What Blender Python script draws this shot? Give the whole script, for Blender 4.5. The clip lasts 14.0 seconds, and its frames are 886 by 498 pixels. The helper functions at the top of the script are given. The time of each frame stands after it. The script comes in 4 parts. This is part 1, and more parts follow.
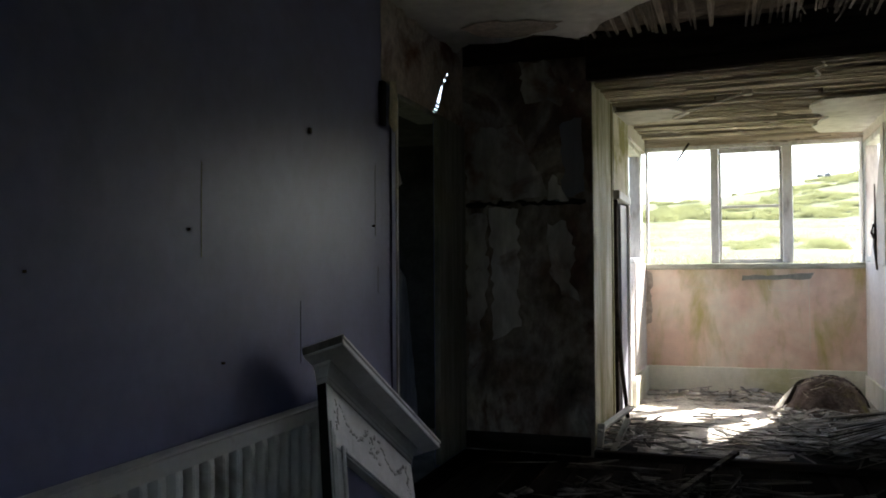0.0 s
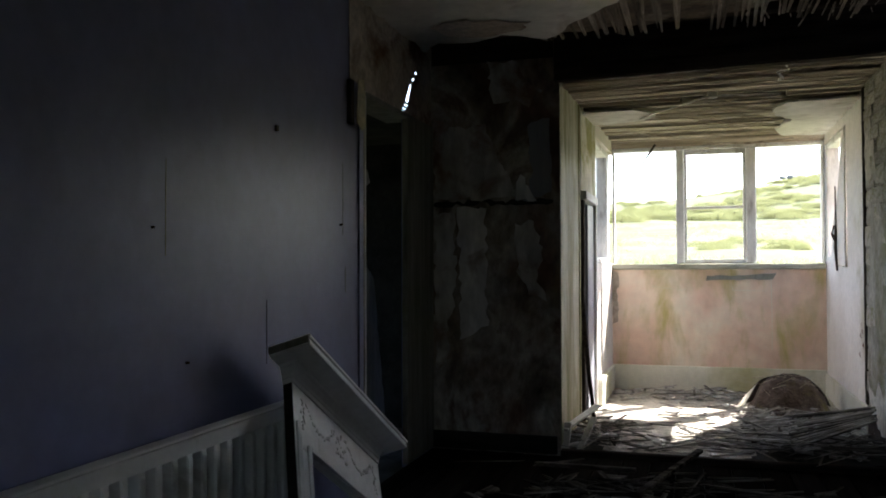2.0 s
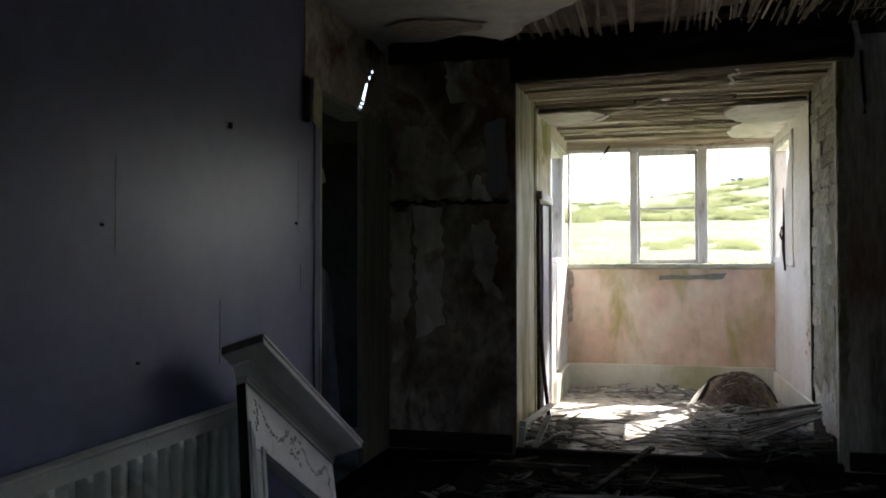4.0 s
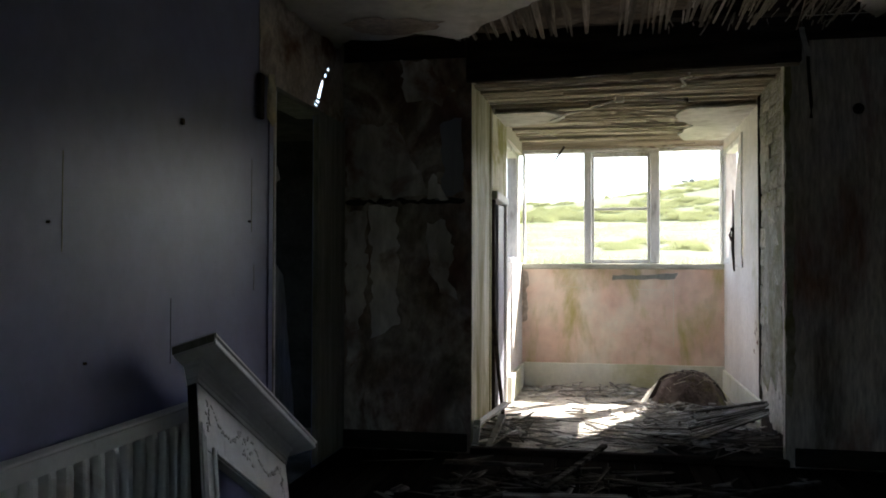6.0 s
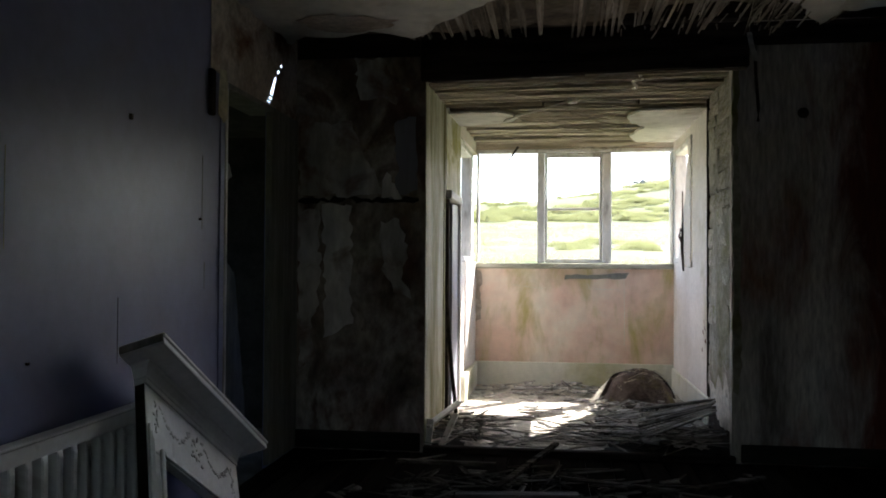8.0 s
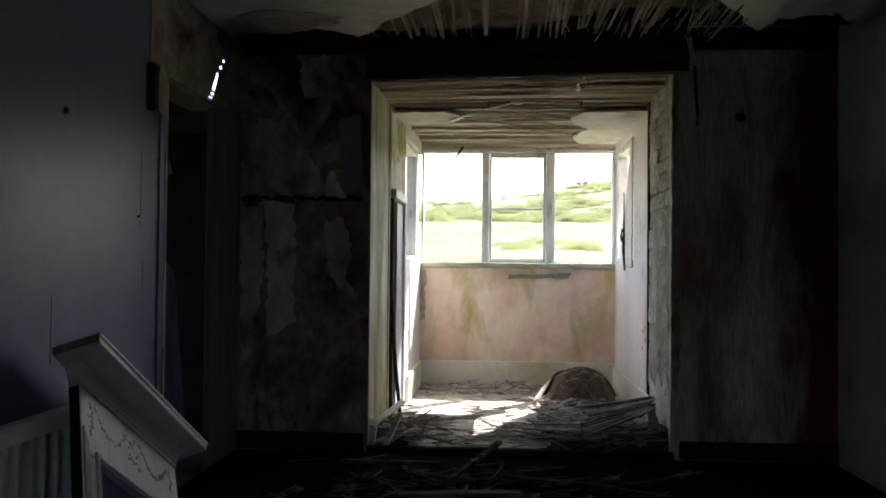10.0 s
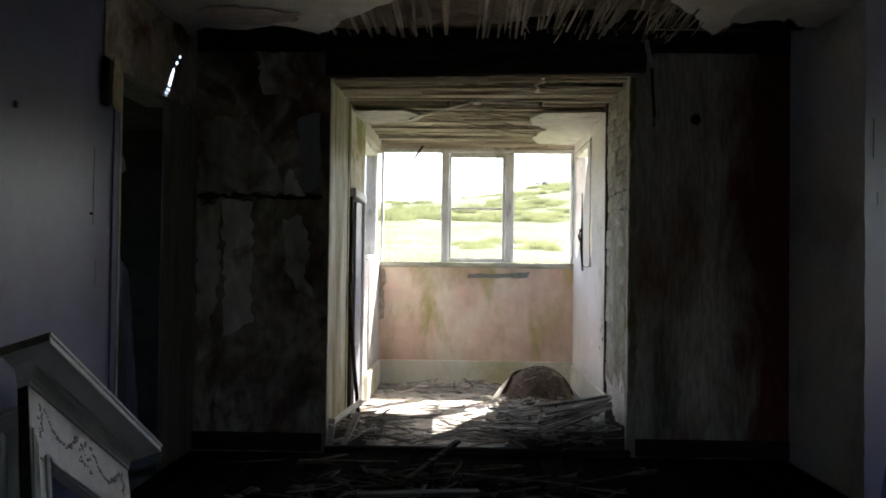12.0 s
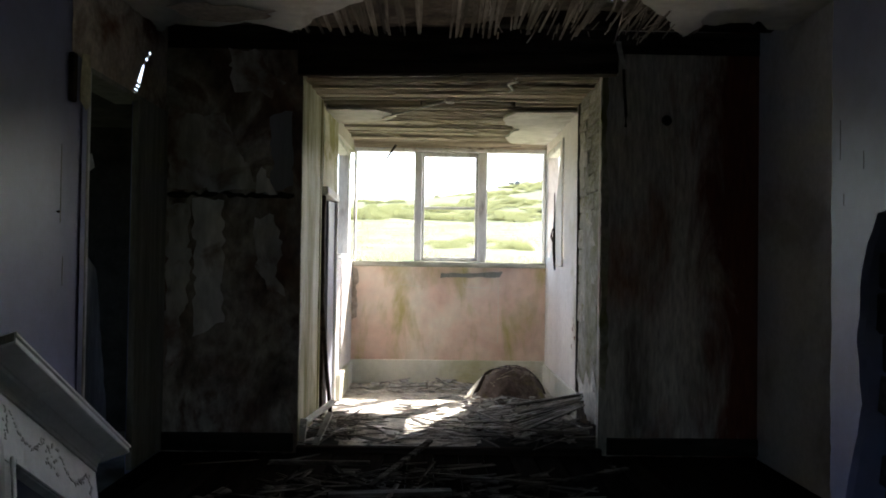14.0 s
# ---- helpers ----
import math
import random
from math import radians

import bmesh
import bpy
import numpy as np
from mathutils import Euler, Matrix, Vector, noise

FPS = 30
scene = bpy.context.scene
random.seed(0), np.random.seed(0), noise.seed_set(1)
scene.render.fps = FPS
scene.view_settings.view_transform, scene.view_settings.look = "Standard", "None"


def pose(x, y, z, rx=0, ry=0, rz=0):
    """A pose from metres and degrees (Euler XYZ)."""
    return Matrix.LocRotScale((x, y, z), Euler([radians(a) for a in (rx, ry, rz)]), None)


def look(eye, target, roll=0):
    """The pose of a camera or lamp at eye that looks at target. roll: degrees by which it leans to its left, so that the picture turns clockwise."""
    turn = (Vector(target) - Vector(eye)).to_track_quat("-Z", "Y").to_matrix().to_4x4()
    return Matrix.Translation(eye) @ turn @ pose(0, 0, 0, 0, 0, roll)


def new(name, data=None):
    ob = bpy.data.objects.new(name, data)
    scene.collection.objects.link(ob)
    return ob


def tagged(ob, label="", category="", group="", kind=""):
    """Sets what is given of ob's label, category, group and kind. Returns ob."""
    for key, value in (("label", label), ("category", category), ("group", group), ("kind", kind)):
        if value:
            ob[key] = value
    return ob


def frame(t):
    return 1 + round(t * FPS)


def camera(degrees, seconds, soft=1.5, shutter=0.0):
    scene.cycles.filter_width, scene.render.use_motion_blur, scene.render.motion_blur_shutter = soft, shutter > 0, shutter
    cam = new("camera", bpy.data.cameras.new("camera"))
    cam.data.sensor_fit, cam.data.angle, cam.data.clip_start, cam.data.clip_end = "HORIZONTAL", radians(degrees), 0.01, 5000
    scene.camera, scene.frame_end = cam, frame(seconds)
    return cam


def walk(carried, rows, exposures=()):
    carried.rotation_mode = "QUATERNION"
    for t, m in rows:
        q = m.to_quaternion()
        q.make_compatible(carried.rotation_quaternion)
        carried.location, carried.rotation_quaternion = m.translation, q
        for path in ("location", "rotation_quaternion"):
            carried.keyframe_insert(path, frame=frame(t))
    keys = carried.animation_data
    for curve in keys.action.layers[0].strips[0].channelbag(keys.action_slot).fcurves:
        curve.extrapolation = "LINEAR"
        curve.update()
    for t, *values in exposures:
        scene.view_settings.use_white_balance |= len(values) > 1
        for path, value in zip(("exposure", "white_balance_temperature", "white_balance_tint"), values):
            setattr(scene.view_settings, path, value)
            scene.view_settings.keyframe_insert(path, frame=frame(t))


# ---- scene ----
EYE = 1.10
cam = camera(56.3, 14.0, soft=1.8)
# seconds, heading, pitch, lean
ROWS = [(0.0, 19.10, 1.37, 0.38),
        (0.5, 18.53, 1.33, 0.30),
        (1.0, 17.92, 1.32, 0.23),
        (1.5, 17.39, 1.32, 0.22),
        (2.0, 16.89, 1.31, 0.18),
        (2.5, 16.35, 1.28, 0.13),
        (3.0, 15.64, 1.28, 0.13),
        (5.5, 11.37, 1.21, -0.11),
        (6.0, 10.80, 1.21, -0.14),
        (6.5, 10.19, 1.19, -0.18),
        (7.0, 9.30, 1.19, -0.23),
        (7.5, 8.44, 1.17, -0.28),
        (8.0, 7.61, 1.16, -0.34),
        (10.5, 2.95, 1.13, -0.59),
        (11.0, 2.26, 1.12, -0.63),
        (11.5, 1.64, 1.12, -0.71),
        (12.0, 0.97, 1.12, -0.73),
        (12.5, 0.38, 1.11, -0.73),
        (13.0, -0.22, 1.11, -0.76),
        (13.5, -0.66, 1.11, -0.81),
        (14.0, -0.91, 1.10, -0.81)]
# the head drifts a little while it turns
walk(cam, [(t, pose(0.0006 * t, 0.0018 * t, EYE, 90 + p, r, h + 0.005 * t)) for t, h, p, r in ROWS],
     exposures=[(0.0, 2.60, 6300, 12), (14.0, 2.60, 6300, 12)])

# ---- light ----
SUN_AZ, SUN_EL = 38.5, 44.0
world = bpy.data.worlds.new("sky")
scene.world = world
world.use_nodes = True
wn = world.node_tree.nodes
sky = wn.new("ShaderNodeTexSky")
sky.sky_type, sky.sun_disc = "NISHITA", False
sky.sun_elevation, sky.sun_rotation = radians(SUN_EL), radians(SUN_AZ)
sky.dust_density = 2.0
world.node_tree.links.new(sky.outputs[0], wn["Background"].inputs[0])
wn["Background"].inputs[1].default_value = 0.15
sun_data = bpy.data.lights.new("sun", "SUN")
sun_data.energy, sun_data.angle, sun_data.color = 4.6, radians(0.5), (1.0, 0.95, 0.86)
sun = new("sun", sun_data)
_sd = Vector((math.sin(radians(SUN_AZ)) * math.cos(radians(SUN_EL)), math.cos(radians(SUN_AZ)) * math.cos(radians(SUN_EL)), math.sin(radians(SUN_EL))))
sun.matrix_world = look(_sd * 30, (0, 0, 0))


# ---- materials ----
def mat(name, stops, scale=2.0, detail=8.0, rough=0.8, bump=0.3, bscale=30.0, stretch=(1, 1, 1), spec=0.3, grain=0.25,
        vary=0.0, island=0.0, stain=None, sscale=1.2, sstretch=(1, 1, 1), slo=0.5, shi=0.62, metal=0.0, warp=0.0, bdist=0.01, band=None):
    """A worn surface: a ramp of colours over noise, fine grain, a second stain layer, and relief."""
    m = bpy.data.materials.new(name)
    m.use_nodes = True
    nt = m.node_tree
    N, L = nt.nodes, nt.links
    b = N["Principled BSDF"]
    tc = N.new("ShaderNodeTexCoord")

    def mapped(s, loc=0.0):
        mp = N.new("ShaderNodeMapping")
        mp.inputs["Scale"].default_value = s
        mp.inputs["Location"].default_value = (loc, loc * 1.7, loc * 0.6)
        L.new(tc.outputs["Object"], mp.inputs["Vector"])
        return mp.outputs[0]

    def noise_tex(vec, sc, det=8.0, dist=0.0, ro=0.6):
        n = N.new("ShaderNodeTexNoise")
        n.inputs["Scale"].default_value, n.inputs["Detail"].default_value = sc, det
        n.inputs["Roughness"].default_value, n.inputs["Distortion"].default_value = ro, dist
        L.new(vec, n.inputs["Vector"])
        return n.outputs["Fac"]

    def mix(fac, a, c, kind="MIX"):
        x = N.new("ShaderNodeMix")
        x.data_type, x.blend_type = "RGBA", kind
        for sock, val in ((x.inputs[0], fac), (x.inputs[6], a), (x.inputs[7], c)):
            if hasattr(val, "is_output"):
                L.new(val, sock)
            else:
                sock.default_value = val if not isinstance(val, tuple) else (*val, 1)
        return x.outputs[2]

    ramp = N.new("ShaderNodeValToRGB")
    e = ramp.color_ramp.elements
    while len(e) < len(stops):
        e.new(0.5)
    for el, (p, c) in zip(e, stops):
        el.position, el.color = p, (*c, 1)
    L.new(noise_tex(mapped(stretch), scale, detail, warp), ramp.inputs[0])
    col = ramp.outputs[0]
    if stain:
        r2 = N.new("ShaderNodeMapRange")
        r2.inputs[1].default_value, r2.inputs[2].default_value = slo, shi
        L.new(noise_tex(mapped(sstretch, 7.3), sscale, 7.0, 0.4), r2.inputs[0])
        col = mix(r2.outputs[0], col, stain)
    if band:
        # a long damp stain that gathers between two places along x, broken up by noise
        x0, x1, bcol = band
        sx = N.new("ShaderNodeSeparateXYZ")
        L.new(tc.outputs["Object"], sx.inputs[0])
        br_ = N.new("ShaderNodeMapRange")
        br_.inputs[1].default_value, br_.inputs[2].default_value = x0, x1
        L.new(sx.outputs[0], br_.inputs[0])
        ad = N.new("ShaderNodeMath")
        ad.operation = "MULTIPLY_ADD"
        ad.inputs[1].default_value = 0.62
        L.new(br_.outputs[0], ad.inputs[0])
        L.new(noise_tex(mapped((1.6, 1, 0.5), 2.2), 2.6, 9.0, 0.8), ad.inputs[2])
        r3_ = N.new("ShaderNodeMapRange")
        r3_.inputs[1].default_value, r3_.inputs[2].default_value = 0.72, 0.98
        L.new(ad.outputs[0], r3_.inputs[0])
        col = mix(r3_.outputs[0], col, bcol)
    g = noise_tex(mapped(stretch, 3.1), bscale, 6.0)
    gr = N.new("ShaderNodeMapRange")
    gr.inputs[1].default_value, gr.inputs[2].default_value = 0.3, 0.7
    gr.inputs[3].default_value, gr.inputs[4].default_value = 1 - grain, 1 + grain
    L.new(g, gr.inputs[0])
    col = mix(1.0, col, gr.outputs[0], "MULTIPLY")
    if vary:
        oi = N.new("ShaderNodeObjectInfo")
        vr = N.new("ShaderNodeMapRange")
        vr.inputs[3].default_value, vr.inputs[4].default_value = 1 - vary, 1 + vary
        L.new(oi.outputs["Random"], vr.inputs[0])
        col = mix(1.0, col, vr.outputs[0], "MULTIPLY")
    if island:
        ge = N.new("ShaderNodeNewGeometry")
        ir = N.new("ShaderNodeMapRange")
        ir.inputs[3].default_value, ir.inputs[4].default_value = 1 - island, 1 + island
        L.new(ge.outputs["Random Per Island"], ir.inputs[0])
        col = mix(1.0, col, ir.outputs[0], "MULTIPLY")
    L.new(col, b.inputs["Base Color"])
    rr = N.new("ShaderNodeMapRange")
    rr.inputs[3].default_value, rr.inputs[4].default_value = max(rough - 0.12, 0.05), min(rough + 0.12, 1)
    L.new(g, rr.inputs[0])
    L.new(rr.outputs[0], b.inputs["Roughness"])
    b.inputs["Specular IOR Level"].default_value = spec
    b.inputs["Metallic"].default_value = metal
    if bump:
        bp = N.new("ShaderNodeBump")
        bp.inputs["Strength"].default_value, bp.inputs["Distance"].default_value = bump, bdist
        L.new(g, bp.inputs["Height"])
        L.new(bp.outputs[0], b.inputs["Normal"])
    return m


BLUE = mat("blue_paint", [(0.3, (0.20, 0.218, 0.385)), (0.7, (0.258, 0.277, 0.475))], 1.5, rough=0.41, bump=0.14, bscale=14, spec=0.54, grain=0.08, stain=(0.175, 0.185, 0.31), sscale=1.4, slo=0.5, shi=0.8)
BARE = mat("bare_plaster", [(0.3, (0.36, 0.29, 0.23)), (0.6, (0.62, 0.54, 0.46))], 3.0, rough=0.9, bump=0.4, stain=(0.16, 0.07, 0.04), sscale=2.0)
MOULD = mat("mouldy_wall", [(0.33, (0.045, 0.036, 0.03)), (0.42, (0.20, 0.168, 0.14)), (0.53, (0.44, 0.405, 0.36)), (0.60, (0.17, 0.122, 0.10)), (0.69, (0.045, 0.036, 0.03))], 2.4, 12,
            rough=0.85, bump=0.5, bscale=22, stretch=(1, 1, 0.6), stain=(0.15, 0.075, 0.055), sscale=2.2, sstretch=(1, 1, 0.75), slo=0.45, shi=0.68, grain=0.4, warp=0.6)
DAMP = mat("damp_wall", [(0.34, (0.13, 0.118, 0.10)), (0.44, (0.46, 0.43, 0.385)), (0.62, (0.66, 0.63, 0.57))], 1.3, 9, rough=0.85, bump=0.4,
           stretch=(2.2, 2.2, 0.35), stain=(0.26, 0.10, 0.06), sscale=1.2, sstretch=(1.4, 1, 0.4), slo=0.53, shi=0.66, grain=0.35, band=(1.15, 1.95, (0.15, 0.045, 0.028)))
PLKEYS = mat("brown_plaster_keys", [(0.3, (0.07, 0.055, 0.042)), (0.7, (0.24, 0.19, 0.145))], 6.0, 9, rough=0.95, bump=0.8, bscale=30, stain=(0.30, 0.26, 0.21), sscale=3.0, slo=0.55, shi=0.7, bdist=0.02)
GREYW = mat("grey_wall", [(0.3, (0.62, 0.62, 0.64)), (0.7, (0.73, 0.73, 0.75))], 1.5, rough=0.6, bump=0.2, grain=0.1, stain=(0.48, 0.47, 0.47), sscale=1.3)
BAYPL = mat("bay_ceiling_plaster", [(0.3, (0.46, 0.44, 0.40)), (0.7, (0.63, 0.61, 0.56))], 2.2, rough=0.85, bump=0.3, bscale=14, grain=0.14, stain=(0.30, 0.26, 0.2), sscale=3.0, slo=0.52, shi=0.75)
CEIL = mat("old_ceiling", [(0.3, (0.70, 0.68, 0.63)), (0.7, (0.83, 0.81, 0.77))], 1.2, rough=0.8, bump=0.25, bscale=12, grain=0.12, stain=(0.32, 0.26, 0.2), sscale=2.2, slo=0.60, shi=0.8)
PINK = mat("pink_damp_plaster", [(0.32, (0.70, 0.46, 0.37)), (0.5, (0.78, 0.61, 0.50)), (0.66, (0.80, 0.73, 0.61))], 1.6, 9, rough=0.8, bump=0.2, bscale=12,
           stretch=(1.0, 1, 0.8), stain=(0.44, 0.38, 0.12), sscale=2.1, sstretch=(1.7, 1, 0.62), slo=0.50, shi=0.70, grain=0.08, warp=0.7)
STAINW = mat("stained_bay_plaster", [(0.3, (0.42, 0.39, 0.28)), (0.5, (0.62, 0.59, 0.48)), (0.7, (0.74, 0.72, 0.66))], 3.0, 9, rough=0.8, bump=0.35, stretch=(1, 1, 0.6), stain=(0.30, 0.28, 0.10), sscale=2.6, slo=0.46, shi=0.62, grain=0.2)
WHITEW = mat("white_plaster", [(0.3, (0.62, 0.56, 0.50)), (0.7, (0.80, 0.76, 0.72))], 2.0, rough=0.75, bump=0.25, stain=(0.45, 0.40, 0.25), sscale=1.6, slo=0.58, shi=0.75, grain=0.1)
CREAM = mat("stained_cream_boards", [(0.3, (0.27, 0.245, 0.15)), (0.5, (0.43, 0.405, 0.29)), (0.75, (0.56, 0.54, 0.45))], 1.5, 9, rough=0.7, bump=0.3, stretch=(3, 3, 0.4),
            stain=(0.16, 0.145, 0.05), sscale=1.9, sstretch=(2, 2, 0.5), slo=0.43, shi=0.60, grain=0.25)
LATH = mat("lath_wood", [(0.32, (0.20, 0.165, 0.12)), (0.5, (0.46, 0.395, 0.30)), (0.68, (0.66, 0.60, 0.50))], 2.5, 8, rough=0.85, bump=0.4, bscale=40, stretch=(0.5, 9, 9), grain=0.28, island=0.24)
LATHD = mat("old_dark_lath", [(0.3, (0.09, 0.073, 0.056)), (0.5, (0.30, 0.255, 0.205)), (0.72, (0.58, 0.52, 0.44))], 2.5, 8, rough=0.9, bump=0.4, bscale=40, stretch=(9, 0.5, 9), grain=0.35, island=0.5)
SHARD = mat("grey_broken_lath", [(0.3, (0.05, 0.042, 0.035)), (0.5, (0.22, 0.20, 0.172)), (0.72, (0.52, 0.485, 0.44))], 3.0, 8, rough=0.9, bump=0.5, bscale=50, stretch=(1, 9, 9), grain=0.4, vary=0.7)
CHIP = mat("plaster_chips", [(0.3, (0.25, 0.23, 0.20)), (0.7, (0.62, 0.60, 0.56))], 8.0, rough=0.9, bump=0.4, vary=0.4)
DUST = mat("plaster_dust", [(0.3, (0.28, 0.25, 0.205)), (0.5, (0.54, 0.50, 0.43)), (0.7, (0.74, 0.70, 0.63))], 11.0, 10, rough=0.95, bump=0.9, bscale=50, grain=0.35, bdist=0.02)
# near-black albedo puts the unlit floor's shade into the boards' colour
BOARD = mat("shaded_floorboard", [(0.3, (0.006, 0.005, 0.004)), (0.7, (0.018, 0.015, 0.012))], 3.0, rough=1.0, bump=0.3, stretch=(8, 0.6, 8), vary=0.4, spec=0.0)
TIMBER = mat("black_timber", [(0.3, (0.012, 0.010, 0.009)), (0.7, (0.085, 0.066, 0.052))], 3.0, spec=0.1, rough=0.95, bump=0.4, stretch=(0.5, 6, 6))
OLDPAINT = mat("flaking_white_paint", [(0.28, (0.30, 0.27, 0.24)), (0.42, (0.62, 0.60, 0.57)), (0.7, (0.76, 0.75, 0.73))], 5.0, 9, rough=0.6, bump=0.35, bscale=30, stretch=(2, 2, 0.6), grain=0.12)
SKIRT = mat("stained_skirting", [(0.3, (0.64, 0.62, 0.50)), (0.7, (0.82, 0.80, 0.72))], 1.6, rough=0.7, bump=0.12, stain=(0.42, 0.40, 0.16), sscale=1.1, slo=0.5, shi=0.72, grain=0.06)
WEATH = mat("weathered_sill", [(0.3, (0.26, 0.26, 0.18)), (0.55, (0.46, 0.45, 0.36)), (0.75, (0.62, 0.61, 0.54))], 6.0, 9, rough=0.85, bump=0.5, bscale=35, stretch=(0.6, 4, 4), grain=0.25)
DARKTRIM = mat("dark_trim", [(0.3, (0.016, 0.015, 0.012)), (0.7, (0.05, 0.047, 0.038))], 3.0, spec=0.1, rough=0.9, bump=0.3, stretch=(1, 6, 6))
JAMB = mat("grimy_door_frame", [(0.3, (0.16, 0.165, 0.14)), (0.7, (0.32, 0.32, 0.28))], 3.0, rough=0.7, bump=0.3, stretch=(6, 6, 0.5))
BLUEFR = mat("grey_blue_gloss", [(0.3, (0.22, 0.23, 0.27)), (0.7, (0.30, 0.31, 0.36))], 3.0, rough=0.4, bump=0.1, stretch=(6, 6, 0.5), spec=0.5, grain=0.08)
MANTEL = mat("mantel_white_paint", [(0.3, (0.72, 0.72, 0.73)), (0.7, (0.85, 0.85, 0.86))], 3.0, rough=0.5, bump=0.15, bscale=25, grain=0.08, spec=0.45, stain=(0.34, 0.33, 0.32), sscale=5.0, slo=0.6, shi=0.75)
CARVE = mat("worn_carving", [(0.3, (0.45, 0.445, 0.44)), (0.6, (0.72, 0.72, 0.72))], 20.0, rough=0.6, bump=0.3)
ENAMEL = mat("radiator_enamel", [(0.3, (0.72, 0.72, 0.71)), (0.7, (0.84, 0.84, 0.82))], 2.0, rough=0.45, bump=0.08, grain=0.05, spec=0.5, stain=(0.3, 0.26, 0.2), sscale=4, slo=0.6, shi=0.8)
STONE = mat("mossy_brick", [(0.3, (0.26, 0.24, 0.18)), (0.55, (0.48, 0.455, 0.39)), (0.75, (0.62, 0.59, 0.52))], 5.0, 9, rough=0.92, bump=0.7, bscale=30, stain=(0.20, 0.20, 0.06), sscale=1.5, slo=0.5, shi=0.7, vary=0.25, bdist=0.02)
MORTAR = mat("old_mortar", [(0.3, (0.22, 0.20, 0.15)), (0.7, (0.42, 0.39, 0.32))], 9.0, rough=0.95, bump=0.8)
# soot on the hearth back; elsewhere a black that stands in for shade
SOOT_SHADE = mat("soot_and_shade_black", [(0.3, (0.012, 0.012, 0.011)), (0.7, (0.06, 0.06, 0.052))], 5.0, rough=0.95, bump=0.7, vary=0.4)
HEARTH = mat("smoked_hearth_stone", [(0.3, (0.04, 0.038, 0.035)), (0.7, (0.22, 0.21, 0.195))], 5.0, rough=0.95, bump=0.7, vary=0.5)
CLOTH = mat("rotten_brown_cloth", [(0.3, (0.06, 0.043, 0.036)), (0.5, (0.135, 0.10, 0.084)), (0.75, (0.25, 0.20, 0.17))], 5.0, 9, rough=0.95, bump=0.8, bscale=30, stain=(0.22, 0.19, 0.07), sscale=4, slo=0.56, shi=0.7, bdist=0.03)
PAPER = mat("peeling_paper", [(0.33, (0.36, 0.335, 0.31)), (0.6, (0.64, 0.625, 0.605))], 4.0, rough=0.8, bump=0.25, bscale=10, stretch=(1.5, 1.5, 0.6), stain=(0.20, 0.12, 0.09), sscale=3.5, slo=0.47, shi=0.62)
PALEP = mat("pale_paper", [(0.33, (0.62, 0.61, 0.60)), (0.6, (0.82, 0.81, 0.80))], 4.0, rough=0.8, bump=0.25, bscale=10, stretch=(1.5, 1.5, 0.6), stain=(0.3, 0.22, 0.18), sscale=3.5, slo=0.55, shi=0.7)
YELLOW = mat("yellowed_paper", [(0.3, (0.50, 0.43, 0.26)), (0.7, (0.68, 0.62, 0.44))], 5.0, rough=0.8, bump=0.2)
OFFW = mat("off_white_card", [(0.3, (0.55, 0.52, 0.47)), (0.7, (0.74, 0.72, 0.67))], 5.0, rough=0.8, bump=0.2)
IRON = mat("rusty_iron", [(0.3, (0.02, 0.017, 0.015)), (0.7, (0.09, 0.06, 0.045))], 20.0, rough=0.7, bump=0.3, metal=0.4)
GRASS = mat("meadow_grass", [(0.40, (0.036, 0.048, 0.010)), (0.5, (0.075, 0.083, 0.025)), (0.60, (0.125, 0.122, 0.06))], 0.4, 10, rough=0.95, bump=0.6, bscale=1.2, grain=0.35, stretch=(0.8, 0.25, 1), stain=(0.085, 0.11, 0.022), sscale=0.12, slo=0.52, shi=0.6)
LEAF = mat("shrub_leaves", [(0.3, (0.085, 0.092, 0.045)), (0.7, (0.155, 0.158, 0.085))], 0.6, 8, rough=0.8, bump=0.4, bscale=3.0, grain=0.4, vary=0.35)
HILLG = mat("hill_grass", [(0.3, (0.055, 0.075, 0.018)), (0.5, (0.085, 0.105, 0.028)), (0.7, (0.12, 0.125, 0.045))], 0.12, 10, rough=0.95, bump=0.6, bscale=1.2, grain=0.3, stain=(0.05, 0.06, 0.022), sscale=0.1, slo=0.5, shi=0.65)
TUFT = mat("tall_grass", [(0.42, (0.10, 0.112, 0.035)), (0.5, (0.21, 0.205, 0.105)), (0.57, (0.36, 0.345, 0.24))], 0.22, 8, rough=0.9, bump=0.0, grain=0.2, island=0.3)
for lm in (LEAF, TUFT):
    nt = lm.node_tree
    tr = nt.nodes.new("ShaderNodeBsdfTranslucent")
    tr.inputs[0].default_value = (0.225, 0.24, 0.11, 1) if lm is LEAF else (0.36, 0.36, 0.22, 1)
    ms = nt.nodes.new("ShaderNodeMixShader")
    ms.inputs[0].default_value = 0.65
    nt.links.new(nt.nodes["Principled BSDF"].outputs[0], ms.inputs[1])
    nt.links.new(tr.outputs[0], ms.inputs[2])
    nt.links.new(ms.outputs[0], nt.nodes["Material Output"].inputs[0])
ROCK = mat("far_rock", [(0.3, (0.16, 0.16, 0.15)), (0.7, (0.30, 0.29, 0.27))], 1.0, rough=0.9, bump=0.6, bscale=3)
SLATE = mat("roof_boards", [(0.3, (0.015, 0.013, 0.012)), (0.7, (0.045, 0.038, 0.032))], 3.0, rough=0.9, bump=0.3)


